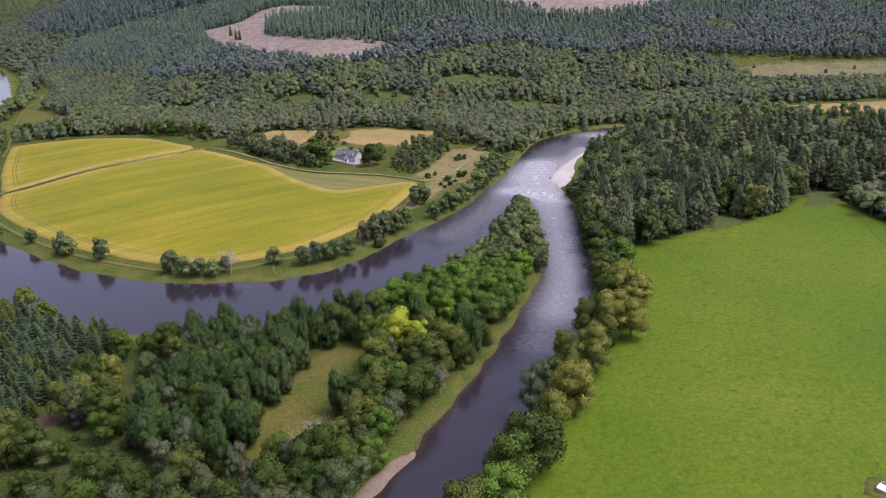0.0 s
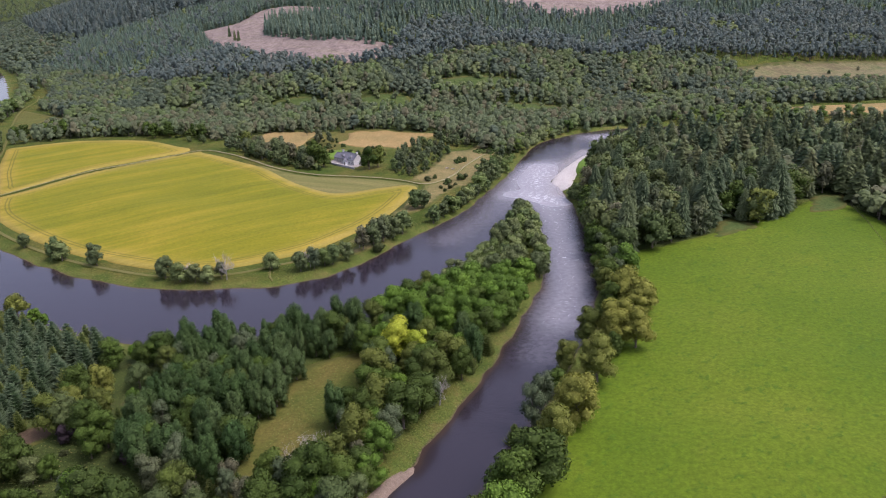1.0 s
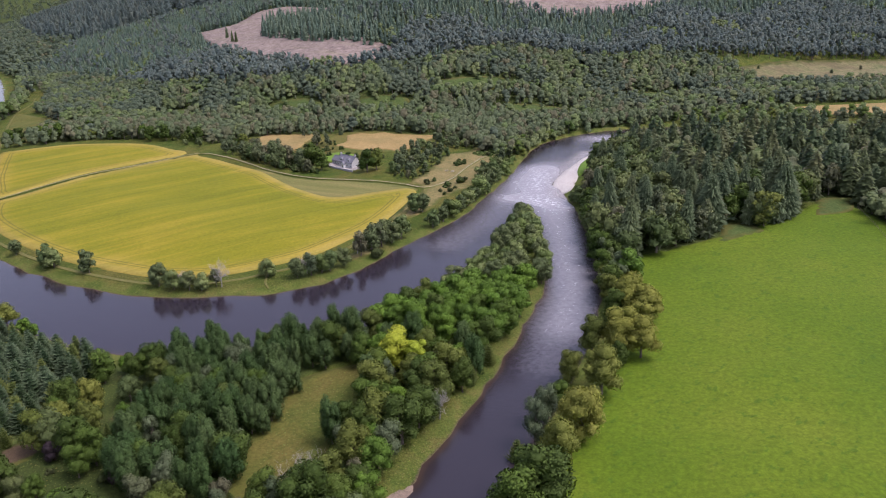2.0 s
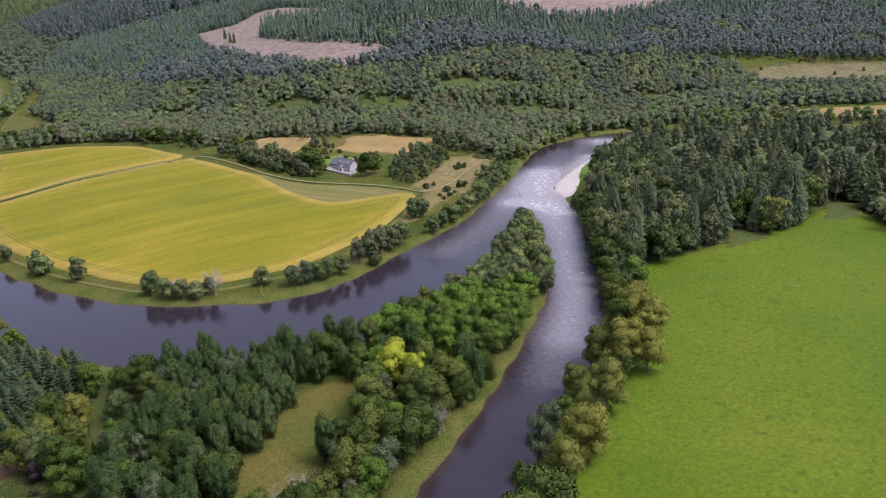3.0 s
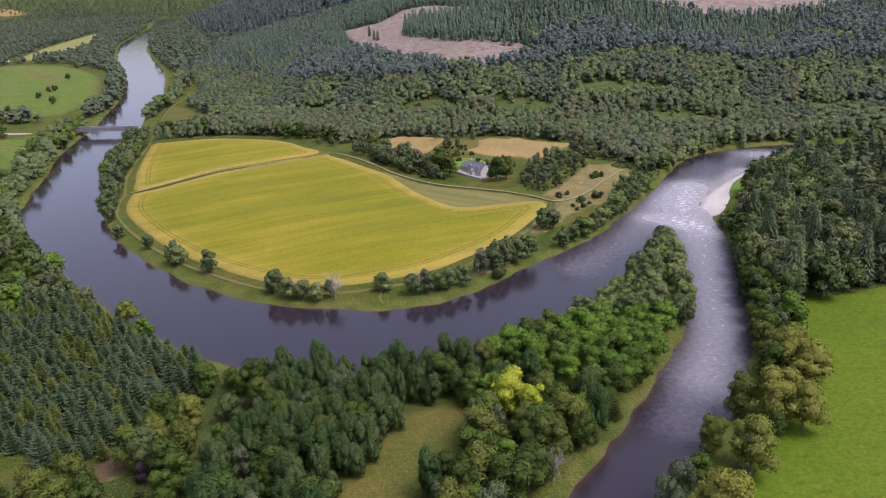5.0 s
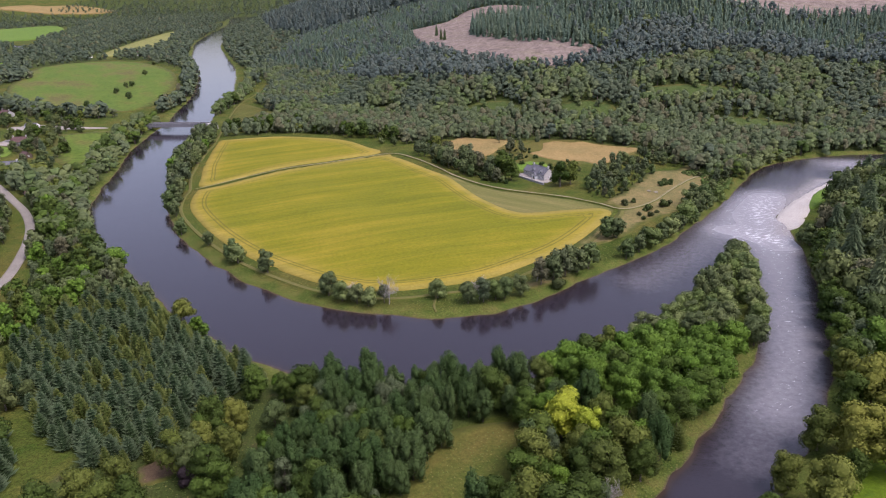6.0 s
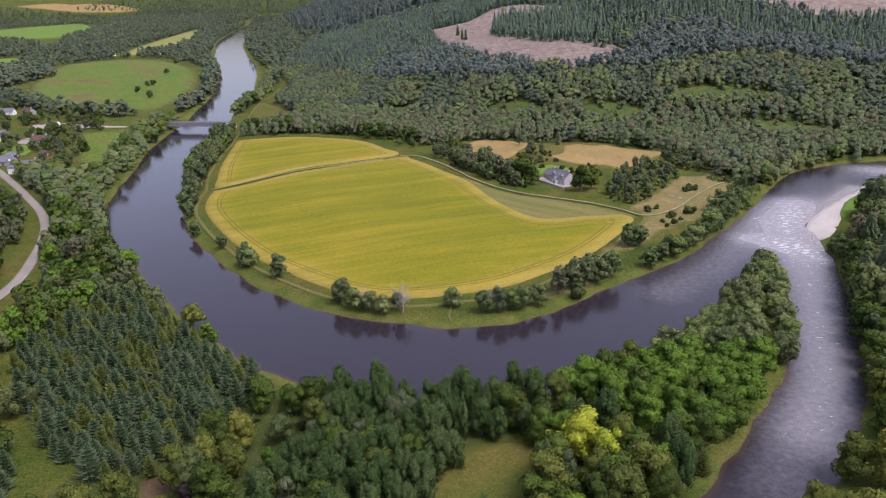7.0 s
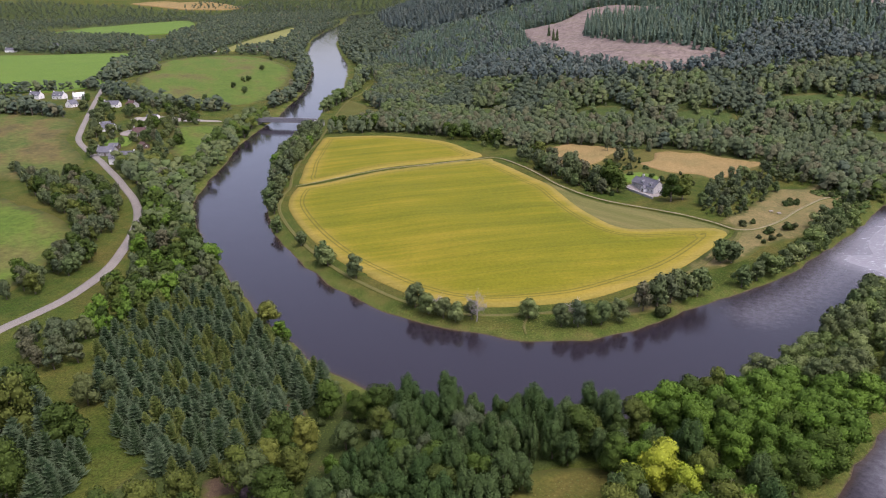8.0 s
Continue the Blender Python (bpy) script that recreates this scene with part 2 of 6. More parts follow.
def crop_material():
    m, n, l, b = material("ripening_barley", 0.9, 0.15)
    streak = noise_of(n, l, 0.08, 6, 0.65, (0.10, 1.6, 1), -33)
    broad, fine = noise_of(n, l, 0.012, 4, 0.6), noise_of(n, l, 0.8, 6, 0.8)
    body = ramp(n, l, maths(n, l, "ADD", maths(n, l, "MULTIPLY", streak, 0.6), maths(n, l, "MULTIPLY", broad, 0.4)), [(0.36, (0.098, 0.112, 0.005)), (0.5, (0.146, 0.140, 0.006)), (0.64, (0.212, 0.172, 0.014))])
    head = ramp(n, l, streak, [(0.35, (0.162, 0.142, 0.013)), (0.6, (0.265, 0.200, 0.031))])
    rim = attribute(n, "rim")
    edge = maths(n, l, "ADD", rim, maths(n, l, "MULTIPLY", broad, -14.0))
    c = mix(n, l, span(n, l, edge, 8.0, -6.0), body, head)
    c = mix(n, l, maths(n, l, "MULTIPLY", span(n, l, maths(n, l, "SUBTRACT", rim, maths(n, l, "MULTIPLY", broad, 5.0)), 2.5, -0.5), 0.5), c, (0.22, 0.18, 0.045))
    lines = maths(n, l, "ABSOLUTE", maths(n, l, "SUBTRACT", maths(n, l, "FRACT", maths(n, l, "MULTIPLY", rim, 1 / 15.0)), 0.5))
    pair = maths(n, l, "ABSOLUTE", maths(n, l, "SUBTRACT", lines, 0.06))
    tram = maths(n, l, "MULTIPLY", span(n, l, pair, 0.035, 0.012), span(n, l, rim, 22.0, 16.0))
    c = mix(n, l, maths(n, l, "MULTIPLY", tram, 0.7), c, (0.095, 0.088, 0.015))
    pos, sep = n.new("ShaderNodeNewGeometry"), n.new("ShaderNodeSeparateXYZ")
    spin = n.new("ShaderNodeMapping")
    spin.inputs["Rotation"].default_value[2] = radians(-33)
    l.new(pos.outputs["Position"], spin.inputs["Vector"])
    l.new(spin.outputs[0], sep.inputs[0])
    rows = maths(n, l, "ABSOLUTE", maths(n, l, "SUBTRACT", maths(n, l, "FRACT", maths(n, l, "MULTIPLY", sep.outputs["Y"], 1 / 18.0)), 0.5))
    c = mix(n, l, maths(n, l, "MULTIPLY", span(n, l, rows, 0.03, 0.01), 0.35), c, (0.105, 0.105, 0.012))
    c = mix(n, l, 0.35, c, ramp(n, l, fine, [(0.32, (0.15, 0.15, 0.15)), (0.68, (0.85, 0.85, 0.85))]), "SOFT_LIGHT")
    l.new(c, b.inputs["Base Color"])
    bump(n, l, b, fine, 0.4, 0.3)
    return m


def pasture_material():
    m, n, l, b = material("grazed_pasture", 0.9, 0.15)
    broad, tuft, fine = noise_of(n, l, 0.018, 5, 0.55), noise_of(n, l, 0.45, 4, 0.65, (1.0, 0.6, 1), 50), noise_of(n, l, 0.8, 6, 0.8)
    c = ramp(n, l, broad, [(0.3, (0.053, 0.092, 0.003)), (0.5, (0.066, 0.104, 0.004)), (0.7, (0.086, 0.116, 0.007))])
    c = mix(n, l, maths(n, l, "MULTIPLY", span(n, l, tuft, 0.56, 0.66), 0.75), c, (0.040, 0.082, 0.005))
    c = mix(n, l, maths(n, l, "MULTIPLY", span(n, l, noise_of(n, l, 0.09, 5, 0.7), 0.55, 0.75), 0.3), c, (0.098, 0.115, 0.012))
    c = mix(n, l, 0.6, c, ramp(n, l, fine, [(0.32, (0.18, 0.2, 0.16)), (0.68, (0.82, 0.84, 0.76))]), "SOFT_LIGHT")
    l.new(c, b.inputs["Base Color"])
    bump(n, l, b, tuft, 0.5, 0.5)
    return m


def track_material(name, low, high):
    m, n, l, b = material(name, 0.95, 0.1)
    fine, mid = noise_of(n, l, 1.4, 5, 0.7), noise_of(n, l, 0.15, 5, 0.7)
    stone = ramp(n, l, fine, [(0.3, low), (0.7, high)])
    turf = ramp(n, l, fine, [(0.3, (0.055, 0.075, 0.014)), (0.7, (0.11, 0.115, 0.028))])
    side = attribute(n, "across")
    rut = maths(n, l, "ABSOLUTE", maths(n, l, "SUBTRACT", maths(n, l, "ABSOLUTE", side), 0.5))
    c = mix(n, l, span(n, l, maths(n, l, "ADD", rut, maths(n, l, "MULTIPLY", maths(n, l, "SUBTRACT", mid, 0.5), 0.5)), 0.2, 0.4), stone, turf)
    l.new(c, b.inputs["Base Color"])
    bump(n, l, b, fine, 0.4, 0.1)
    return m


def leaf_material(name, tones, fleck=0.4, rough=0.65, shoots=None, mottle=0.45):
    """Leaves: a tone for each tree, and a lighter or darker one for each spray."""
    m, n, l, b = material(name, rough, 0.09)
    info, geo = n.new("ShaderNodeObjectInfo"), n.new("ShaderNodeNewGeometry")
    pick = maths(n, l, "FRACT", maths(n, l, "ADD", info.outputs["Random"], attribute(n, "tint")))
    c = ramp(n, l, pick, [((k + 0.1) / len(tones), t) for k, t in enumerate(tones)])
    c = mix(n, l, fleck, c, ramp(n, l, geo.outputs["Random Per Island"], [(0.0, (0.30, 0.30, 0.30)), (0.55, (0.52, 0.52, 0.52)), (1.0, (0.80, 0.80, 0.76))]), "OVERLAY")
    c = mix(n, l, mottle, c, ramp(n, l, noise_of(n, l, 0.8, 3, 0.6), [(0.3, (0.36, 0.36, 0.36)), (0.7, (0.68, 0.68, 0.64))]), "OVERLAY")
    if shoots:
        c = mix(n, l, maths(n, l, "MULTIPLY", span(n, l, attribute(n, "tip"), 0.35, 1.0), 0.8), c, mix(n, l, 0.7, c, shoots))
    l.new(c, b.inputs["Base Color"])
    thin, both = n.new("ShaderNodeBsdfTranslucent"), n.new("ShaderNodeMixShader")
    both.inputs["Fac"].default_value = 0.16
    l.new(mix(n, l, 0.35, c, (0.9, 1.0, 0.35), "SOFT_LIGHT"), thin.inputs["Color"])
    l.new(b.outputs[0], both.inputs[1])
    l.new(thin.outputs[0], both.inputs[2])
    l.new(both.outputs[0], n["Material Output"].inputs["Surface"])
    return m


GROUND, WATER, CROP, PASTURE = ground_material(), water_material(), crop_material(), pasture_material()
TRACK, GRASS_TRACK = track_material("farm_track", (0.17, 0.145, 0.09), (0.32, 0.27, 0.18)), track_material("grassy_track", (0.075, 0.075, 0.022), (0.15, 0.125, 0.05))
ROAD = patchy("worn_asphalt", [(0.3, (0.165, 0.150, 0.128)), (0.7, (0.235, 0.212, 0.182))], [(0.3, (0.13, 0.12, 0.10)), (0.7, (0.26, 0.24, 0.21))], 0.1, 2.0, 0.85, 0.2)
DRY = patchy("dry_hay", [(0.32, (0.15, 0.125, 0.042)), (0.5, (0.225, 0.155, 0.056)), (0.68, (0.275, 0.19, 0.075))], [(0.3, (0.13, 0.105, 0.036)), (0.7, (0.28, 0.20, 0.085))], 0.05, 0.5, 0.95, 0.4)
BRASH = patchy("felled_slope", [(0.34, (0.125, 0.098, 0.08)), (0.5, (0.19, 0.15, 0.125)), (0.66, (0.155, 0.135, 0.08))], [(0.35, (0.07, 0.055, 0.045)), (0.65, (0.27, 0.22, 0.19))], 0.04, 0.16, 0.95, 0.6, (0.6, 3, 1), 30)
MOOR = patchy("rough_moor", [(0.36, (0.07, 0.09, 0.03)), (0.5, (0.15, 0.125, 0.062)), (0.62, (0.085, 0.062, 0.036))], [(0.35, (0.055, 0.075, 0.022)), (0.65, (0.17, 0.14, 0.07))], 0.05, 0.16, 0.95, 0.5)
BRACKEN_FLOOR = patchy("bracken_floor", [(0.34, (0.034, 0.066, 0.014)), (0.5, (0.05, 0.085, 0.018)), (0.66, (0.075, 0.075, 0.026))], [(0.35, (0.03, 0.052, 0.012)), (0.65, (0.085, 0.10, 0.03))], 0.06, 0.35, 0.95, 0.6)
HEATH = patchy("heathy_grass", [(0.38, (0.045, 0.082, 0.010)), (0.47, (0.085, 0.102, 0.020)), (0.56, (0.125, 0.090, 0.032)), (0.66, (0.072, 0.054, 0.024))], [(0.35, (0.04, 0.064, 0.012)), (0.65, (0.125, 0.11, 0.036))], 0.02, 0.1, 0.95, 0.5, (1.0, 1.8, 1), 35, 0.4)
FAR_GRASS = patchy("lush_grass", [(0.3, (0.07, 0.14, 0.016)), (0.6, (0.10, 0.17, 0.022)), (0.75, (0.13, 0.16, 0.035))], [(0.3, (0.06, 0.12, 0.012)), (0.7, (0.12, 0.17, 0.028))], 0.015, 0.4, 0.9, 0.3)
OLD_PASTURE = patchy("old_pasture", [(0.34, (0.056, 0.11, 0.010)), (0.5, (0.078, 0.122, 0.014)), (0.58, (0.112, 0.106, 0.028)), (0.68, (0.10, 0.074, 0.032))], [(0.3, (0.05, 0.086, 0.010)), (0.7, (0.10, 0.12, 0.022))], 0.012, 0.12, 0.9, 0.4, (1.0, 2.2, 1), 40, 0.35)
HAYFIELD = patchy("yellowing_grass", [(0.3, (0.13, 0.15, 0.035)), (0.7, (0.20, 0.20, 0.06))], [(0.3, (0.12, 0.13, 0.03)), (0.7, (0.21, 0.20, 0.065))], 0.01, 0.1, 0.9, 0.3)
MEADOW = patchy("ride_grass", [(0.32, (0.040, 0.060, 0.008)), (0.5, (0.052, 0.066, 0.010)), (0.68, (0.082, 0.070, 0.018))], [(0.3, (0.032, 0.044, 0.007)), (0.7, (0.085, 0.082, 0.018))], 0.07, 0.5, 0.95, 0.6)
PARCHED = patchy("parched_grass", [(0.36, (0.070, 0.082, 0.022)), (0.5, (0.140, 0.116, 0.042)), (0.62, (0.195, 0.148, 0.062))], [(0.3, (0.08, 0.085, 0.025)), (0.7, (0.21, 0.16, 0.07))], 0.09, 0.6, 0.95, 0.5)
STRAW = patchy("straw_stubble", [(0.36, (0.085, 0.098, 0.022)), (0.5, (0.122, 0.118, 0.034)), (0.64, (0.165, 0.14, 0.052))], [(0.3, (0.08, 0.09, 0.022)), (0.7, (0.16, 0.14, 0.05))], 0.12, 0.8, 0.95, 0.4, (0.12, 1.6, 1), 21, 0.35)
GLADE = patchy("seeding_grass", [(0.38, (0.046, 0.070, 0.009)), (0.5, (0.082, 0.082, 0.015)), (0.62, (0.115, 0.090, 0.022))], [(0.3, (0.040, 0.058, 0.009)), (0.7, (0.112, 0.100, 0.026))], 0.07, 0.45, 0.95, 0.5, (1.0, 0.5, 1), 20)
SOIL_MAT = patchy("bare_soil", [(0.3, (0.055, 0.034, 0.022)), (0.7, (0.105, 0.066, 0.042))], [(0.3, (0.05, 0.034, 0.02)), (0.7, (0.11, 0.085, 0.045))], 0.2, 1.4, 0.95, 0.5)
SHINGLE = patchy("river_shingle", [(0.3, (0.36, 0.335, 0.30)), (0.7, (0.47, 0.44, 0.40))], [(0.3, (0.22, 0.20, 0.175)), (0.7, (0.52, 0.49, 0.45))], 0.15, 1.6, 0.9, 0.5)
GRAVEL = patchy("yard_gravel", [(0.3, (0.22, 0.20, 0.178)), (0.7, (0.31, 0.282, 0.255))], [(0.3, (0.15, 0.13, 0.115)), (0.7, (0.36, 0.33, 0.30))], 0.15, 1.6, 0.9, 0.5)
SAND = patchy("damp_sand", [(0.3, (0.13, 0.098, 0.07)), (0.7, (0.21, 0.155, 0.115))], [(0.3, (0.08, 0.062, 0.045)), (0.7, (0.24, 0.19, 0.145))], 0.3, 1.6, 0.9, 0.5)
BARK = patchy("tree_bark", [(0.3, (0.10, 0.08, 0.06)), (0.7, (0.17, 0.14, 0.11))], [(0.3, (0.06, 0.05, 0.04)), (0.7, (0.2, 0.17, 0.14))], 0.5, 4.0, 0.95, 0.6)
PALE_BARK = patchy("bleached_wood", [(0.3, (0.22, 0.20, 0.18)), (0.7, (0.32, 0.30, 0.28))], [(0.3, (0.18, 0.16, 0.14)), (0.7, (0.36, 0.34, 0.32))], 0.5, 4.0, 0.9, 0.4)


def fray(m, width=6.0):
    """Lets the rim of a sheet of grass run out unevenly into the turf round it."""
    n, l = m.node_tree.nodes, m.node_tree.links
    b = n["Principled BSDF"]
    own = b.inputs["Base Color"].links[0].from_socket
    turf = ramp(n, l, noise_of(n, l, 0.12, 6, 0.7), [(0.35, (0.034, 0.053, 0.009)), (0.6, (0.085, 0.083, 0.02))])
    worn = maths(n, l, "ADD", attribute(n, "rim"), maths(n, l, "MULTIPLY", maths(n, l, "SUBTRACT", noise_of(n, l, 0.22, 6, 0.7), 0.5), width * 2.2))
    l.new(mix(n, l, span(n, l, worn, width * 0.15, width * 0.75), turf, own), b.inputs["Base Color"])


for grass_sheet, width in ((GLADE, 3.5), (PARCHED, 6.0), (OLD_PASTURE, 14.0), (SOIL_MAT, 3.0), (BRACKEN_FLOOR, 7.0), (HEATH, 16.0), (MOOR, 14.0), (STRAW, 2.5)):
    fray(grass_sheet, width)

# ---- ground and water ----
def link_mesh(name, verts, faces, mats, parent=None, slots=None, smooth=False, normals=None):
    """A mesh object from arrays of places and triangles or quads."""
    me = bpy.data.meshes.new(name)
    verts, faces = np.asarray(verts, np.float32), np.asarray(faces, np.int32)
    k = faces.shape[1]
    me.vertices.add(len(verts))
    me.vertices.foreach_set("co", verts.ravel())
    me.loops.add(faces.size)
    me.loops.foreach_set("vertex_index", faces.ravel())
    me.polygons.add(len(faces))
    me.polygons.foreach_set("loop_start", np.arange(0, faces.size, k, dtype=np.int32))
    me.polygons.foreach_set("loop_total", np.full(len(faces), k, np.int32))
    if slots is not None:
        me.polygons.foreach_set("material_index", np.asarray(slots, np.int32))
    me.polygons.foreach_set("use_smooth", np.full(len(faces), smooth))
    for m in mats if isinstance(mats, (list, tuple)) else [mats]:
        me.materials.append(m)
    me.update(calc_edges=True)
    if normals is not None:
        me.normals_split_custom_set_from_vertices(np.asarray(normals, np.float32))
    ob = new(name, me)
    if parent:
        ob.parent = parent
    return ob


def put_values(ob, name, values, domain="POINT"):
    a = ob.data.attributes.new(name, "FLOAT", domain)
    a.data.foreach_set("value", np.asarray(values, np.float32).ravel())


def grid_faces(rows, cols):
    i = np.arange(rows * cols).reshape(rows, cols)
    return np.stack([i[:-1, :-1], i[:-1, 1:], i[1:, 1:], i[1:, :-1]], -1).reshape(-1, 4)


# outlines of the land, x and y
GLADE_EDGE = ring([(-37, 203), (-30, 209), (-26, 211), (-24, 205), (-28, 192), (-29, 180), (-34, 172), (-36, 158), (-40, 146), (-47, 148), (-46, 166), (-44, 180), (-41, 196)])
PLANTATION = ring([(-189, 208), (-192, 224), (-196, 244), (-180, 258), (-153, 250), (-129, 236), (-108, 219), (-109, 204), (-102, 197), (-110, 185), (-109, 166.5), (-131, 170.5), (-158, 184.5)])
WOOD_BAYS = [ring([(113, 298), (119, 310), (125, 321), (134, 321), (138, 309), (126, 303)], 3), ring([(167, 325), (174, 338), (180, 348), (196, 350), (191, 336), (184, 328)], 3)]
RIGHT_WOOD = ring([(72, 360), (66, 325), (66, 292), (82, 288), (112, 303), (137, 313), (158, 328), (172, 344), (187, 338), (184, 322), (200, 290), (240, 250), (310, 260), (330, 420), (320, 490), (240, 505), (140, 496), (108, 474), (92, 440), (79, 400)], 3)
PASTURE_EDGE = ring([(74, 270), (80, 285), (110, 296), (134, 306), (170, 329), (187, 328), (181, 300), (172, 270), (180, 240), (190, 100), (150, 60), (20, 60), (6, 105), (14, 136), (20, 152), (29, 170), (38, 188), (49, 206), (60, 232), (69, 256)], 4)

BIRCH_WOOD = ring([(-390, 760), (-372, 690), (-330, 640), (-300, 560), (-318, 540), (-250, 545), (-190, 540), (-155, 512), (-130, 528), (-95, 530), (-60, 540), (-30, 536), (4, 520), (30, 478), (70, 524), (100, 540), (150, 552), (260, 600), (420, 610), (560, 640), (560, 680), (420, 676), (300, 690), (290, 740), (244, 750), (149, 708), (69, 710), (14, 686), (-36, 656), (-86, 654), (-144, 645), (-190, 670), (-257, 708), (-306, 758), (-362, 826), (-430, 890), (-500, 960), (-520, 940), (-470, 880)], 1)
WEST_WOODS = [
    ([(-920, 1100), (-1060, 1380), (-1225, 1760), (-1300, 2060), (-1400, 2300), (-1813, 2100), (-1550, 1750), (-1400, 1490), (-1250, 1330), (-1080, 1070), (-1000, 980), (-885, 890), (-890, 970), (-850, 1070)], 17.0),
    ([(-850, 1070), (-880, 1120), (-905, 1240), (-962, 1375), (-1212, 1770), (-1240, 2040), (-1150, 1880), (-1070, 1690), (-945, 1440), (-865, 1310), (-740, 1110), (-690, 1040), (-640, 980), (-560, 850), (-540, 850), (-670, 985), (-780, 1060)], 14.0),
    ([(-1400, 2300), (-1480, 2440), (-1600, 2700), (-2100, 2700), (-2000, 2300), (-1813, 2100)], 22.0),
    ([(-2300, 2480), (-1600, 2700), (-1450, 2760), (-1000, 2700), (-800, 3100), (-2300, 3200)], 30.0),
    ([(-1400, 1030), (-1199, 1010), (-1088, 1066), (-1300, 1320), (-1480, 1420), (-1760, 1430), (-2043, 1500), (-1700, 1200)], 17.0),
    ([(-2600, 1500), (-2040, 1560), (-1990, 1900), (-1960, 2140), (-1820, 2010), (-1594, 2300), (-1350, 2300), (-1290, 2500), (-1500, 2900), (-1900, 2700), (-2100, 2500), (-2300, 2420), (-2700, 2350), (-3300, 2250)], 29.0),
    ([(-1300, 2460), (-700, 2650), (-760, 3000), (-1500, 3000)], 30.0),
    ([(-445, 630), (-470, 690), (-500, 760), (-575, 860), (-650, 985), (-710, 1060), (-690, 1060), (-600, 930), (-540, 850), (-490, 760), (-462, 700), (-440, 650)], 8.5),
    ([(-770, 780), (-774, 830), (-890, 900), (-930, 890), (-740, 690), (-640, 645), (-537, 600), (-462, 600), (-470, 590), (-540, 585), (-640, 620), (-735, 670)], 8.0),
    ([(-404, 582), (-388, 548), (-358, 484), (-330, 433), (-311, 390), (-330, 380), (-348, 425), (-376, 474), (-406, 540), (-420, 575)], 8.6),
    ([(-372, 400), (-302, 376), (-296, 366), (-248, 327), (-262, 300), (-300, 330), (-330, 355), (-362, 378), (-400, 402)], 6.4),
    ([(-735, 540), (-657, 545), (-580, 520), (-590, 505), (-665, 510), (-740, 515)], 8.5),
    ([(-800, 610), (-735, 670), (-728, 662), (-790, 600)], 9.0),
    ([(-380, 640), (-395, 700), (-425, 770), (-470, 860), (-510, 920), (-500, 900), (-455, 810), (-410, 720), (-395, 660), (-372, 590), (-362, 575)], 7.5),
    ([(-425, 770), (-510, 920), (-640, 1090), (-800, 1320), (-1000, 1650), (-1150, 1950), (-1330, 2300), (-1300, 2460), (-1240, 2700), (-1100, 2020), (-780, 1480), (-540, 1160), (-500, 960), (-470, 880)], 14.0),
]

wood_cover = np.maximum.reduce([ease(-3, 5, inside(GRID_X, GRID_Y, p)) for p in (PLANTATION, RIGHT_WOOD, BIRCH_WOOD, *[ring(o, 1) for o, g in WEST_WOODS])] + [ease(40, 120, inside(GRID_X, GRID_Y, FOOT))])
south = (GRID_Y < 360) & (GRID_EDGE > 4) & (GRID_X < 45) & (GRID_X > -130)
beyond_loop = inside(GRID_X, GRID_Y, ring([(-200, 290), (-120, 262), (-60, 262), (-20, 290), (20, 360), (60, 440), (-60, 480), (-300, 560), (-330, 480)], 1)) > 0
wood_cover = np.where(south & ~beyond_loop, np.maximum(wood_cover, 0.7 * ease(-2, -8, inside(GRID_X, GRID_Y, GLADE_EDGE)) * ease(4, 9, GRID_EDGE)), wood_cover)
ground = link_mesh("ground", np.stack([GRID_X, GRID_Y, GRID_Z], -1).reshape(-1, 3), grid_faces(len(GY), len(GX)), GROUND, smooth=True)
put_values(ground, "woodland", wood_cover)
put_values(ground, "shore", np.clip(GRID_EDGE, -10, 60))
tagged(ground, "valley floor and hillside of rough olive grass", "ground", kind="structure")

wet = (GRID_EDGE < 9)
wf = grid_faces(len(GY), len(GX))
wf = wf[wet.ravel()[wf].any(1)]
used, wf = np.unique(wf, return_inverse=True)
wx, wy = GRID_X.ravel()[used], GRID_Y.ravel()[used]
river = link_mesh("water", np.stack([wx, wy, np.zeros(len(wx))], -1), wf.reshape(-1, 4), WATER, smooth=True)
put_values(river, "shore", np.clip(GRID_EDGE.ravel()[used], -30, 9))
rapid = 0.36 * np.exp(-(along(wx, wy, [(62, 440, 0), (57, 400, 0), (54, 330, 0), (50, 275, 0), (40, 238, 0)]) / 12) ** 2) + 0.45 * np.exp(-(along(wx, wy, [(140, 522, 0), (98, 500, 0), (78, 472, 0), (57, 410, 0), (54, 330, 0), (48, 265, 0), (30, 213, 0)]) / 14) ** 2) + 0.4 * np.exp(-(((wx - 60) / 26) ** 2 + ((wy - 400) / 44) ** 2)) + 0.6 * np.exp(-(along(wx, wy, [(38, 384, 0), (52, 377, 0), (66, 367, 0)]) / 7) ** 2) + 0.8 * np.exp(-(((wx - 112) / 22) ** 2 + ((wy - 522) / 14) ** 2)) + 0.55 * np.exp(-((along(wx, wy, [(60, 440, 0), (36, 395, 0), (18, 345, 0), (2, 318, 0)])) / 16) ** 2)
put_values(river, "rapid", rapid)
shoal = np.exp(-(along(wx, wy, [(96, 478, 0), (80, 448, 0), (68, 415, 0), (64, 385, 0)]) / 5.5) ** 2)
put_values(river, "shoal", np.clip(shoal, 0, 0.9))
tagged(river, "dark peaty river water with slight ripples", "river", kind="structure")


def unit_rows(a):
    return a / (np.linalg.norm(a, axis=1)[:, None] + 1e-9)


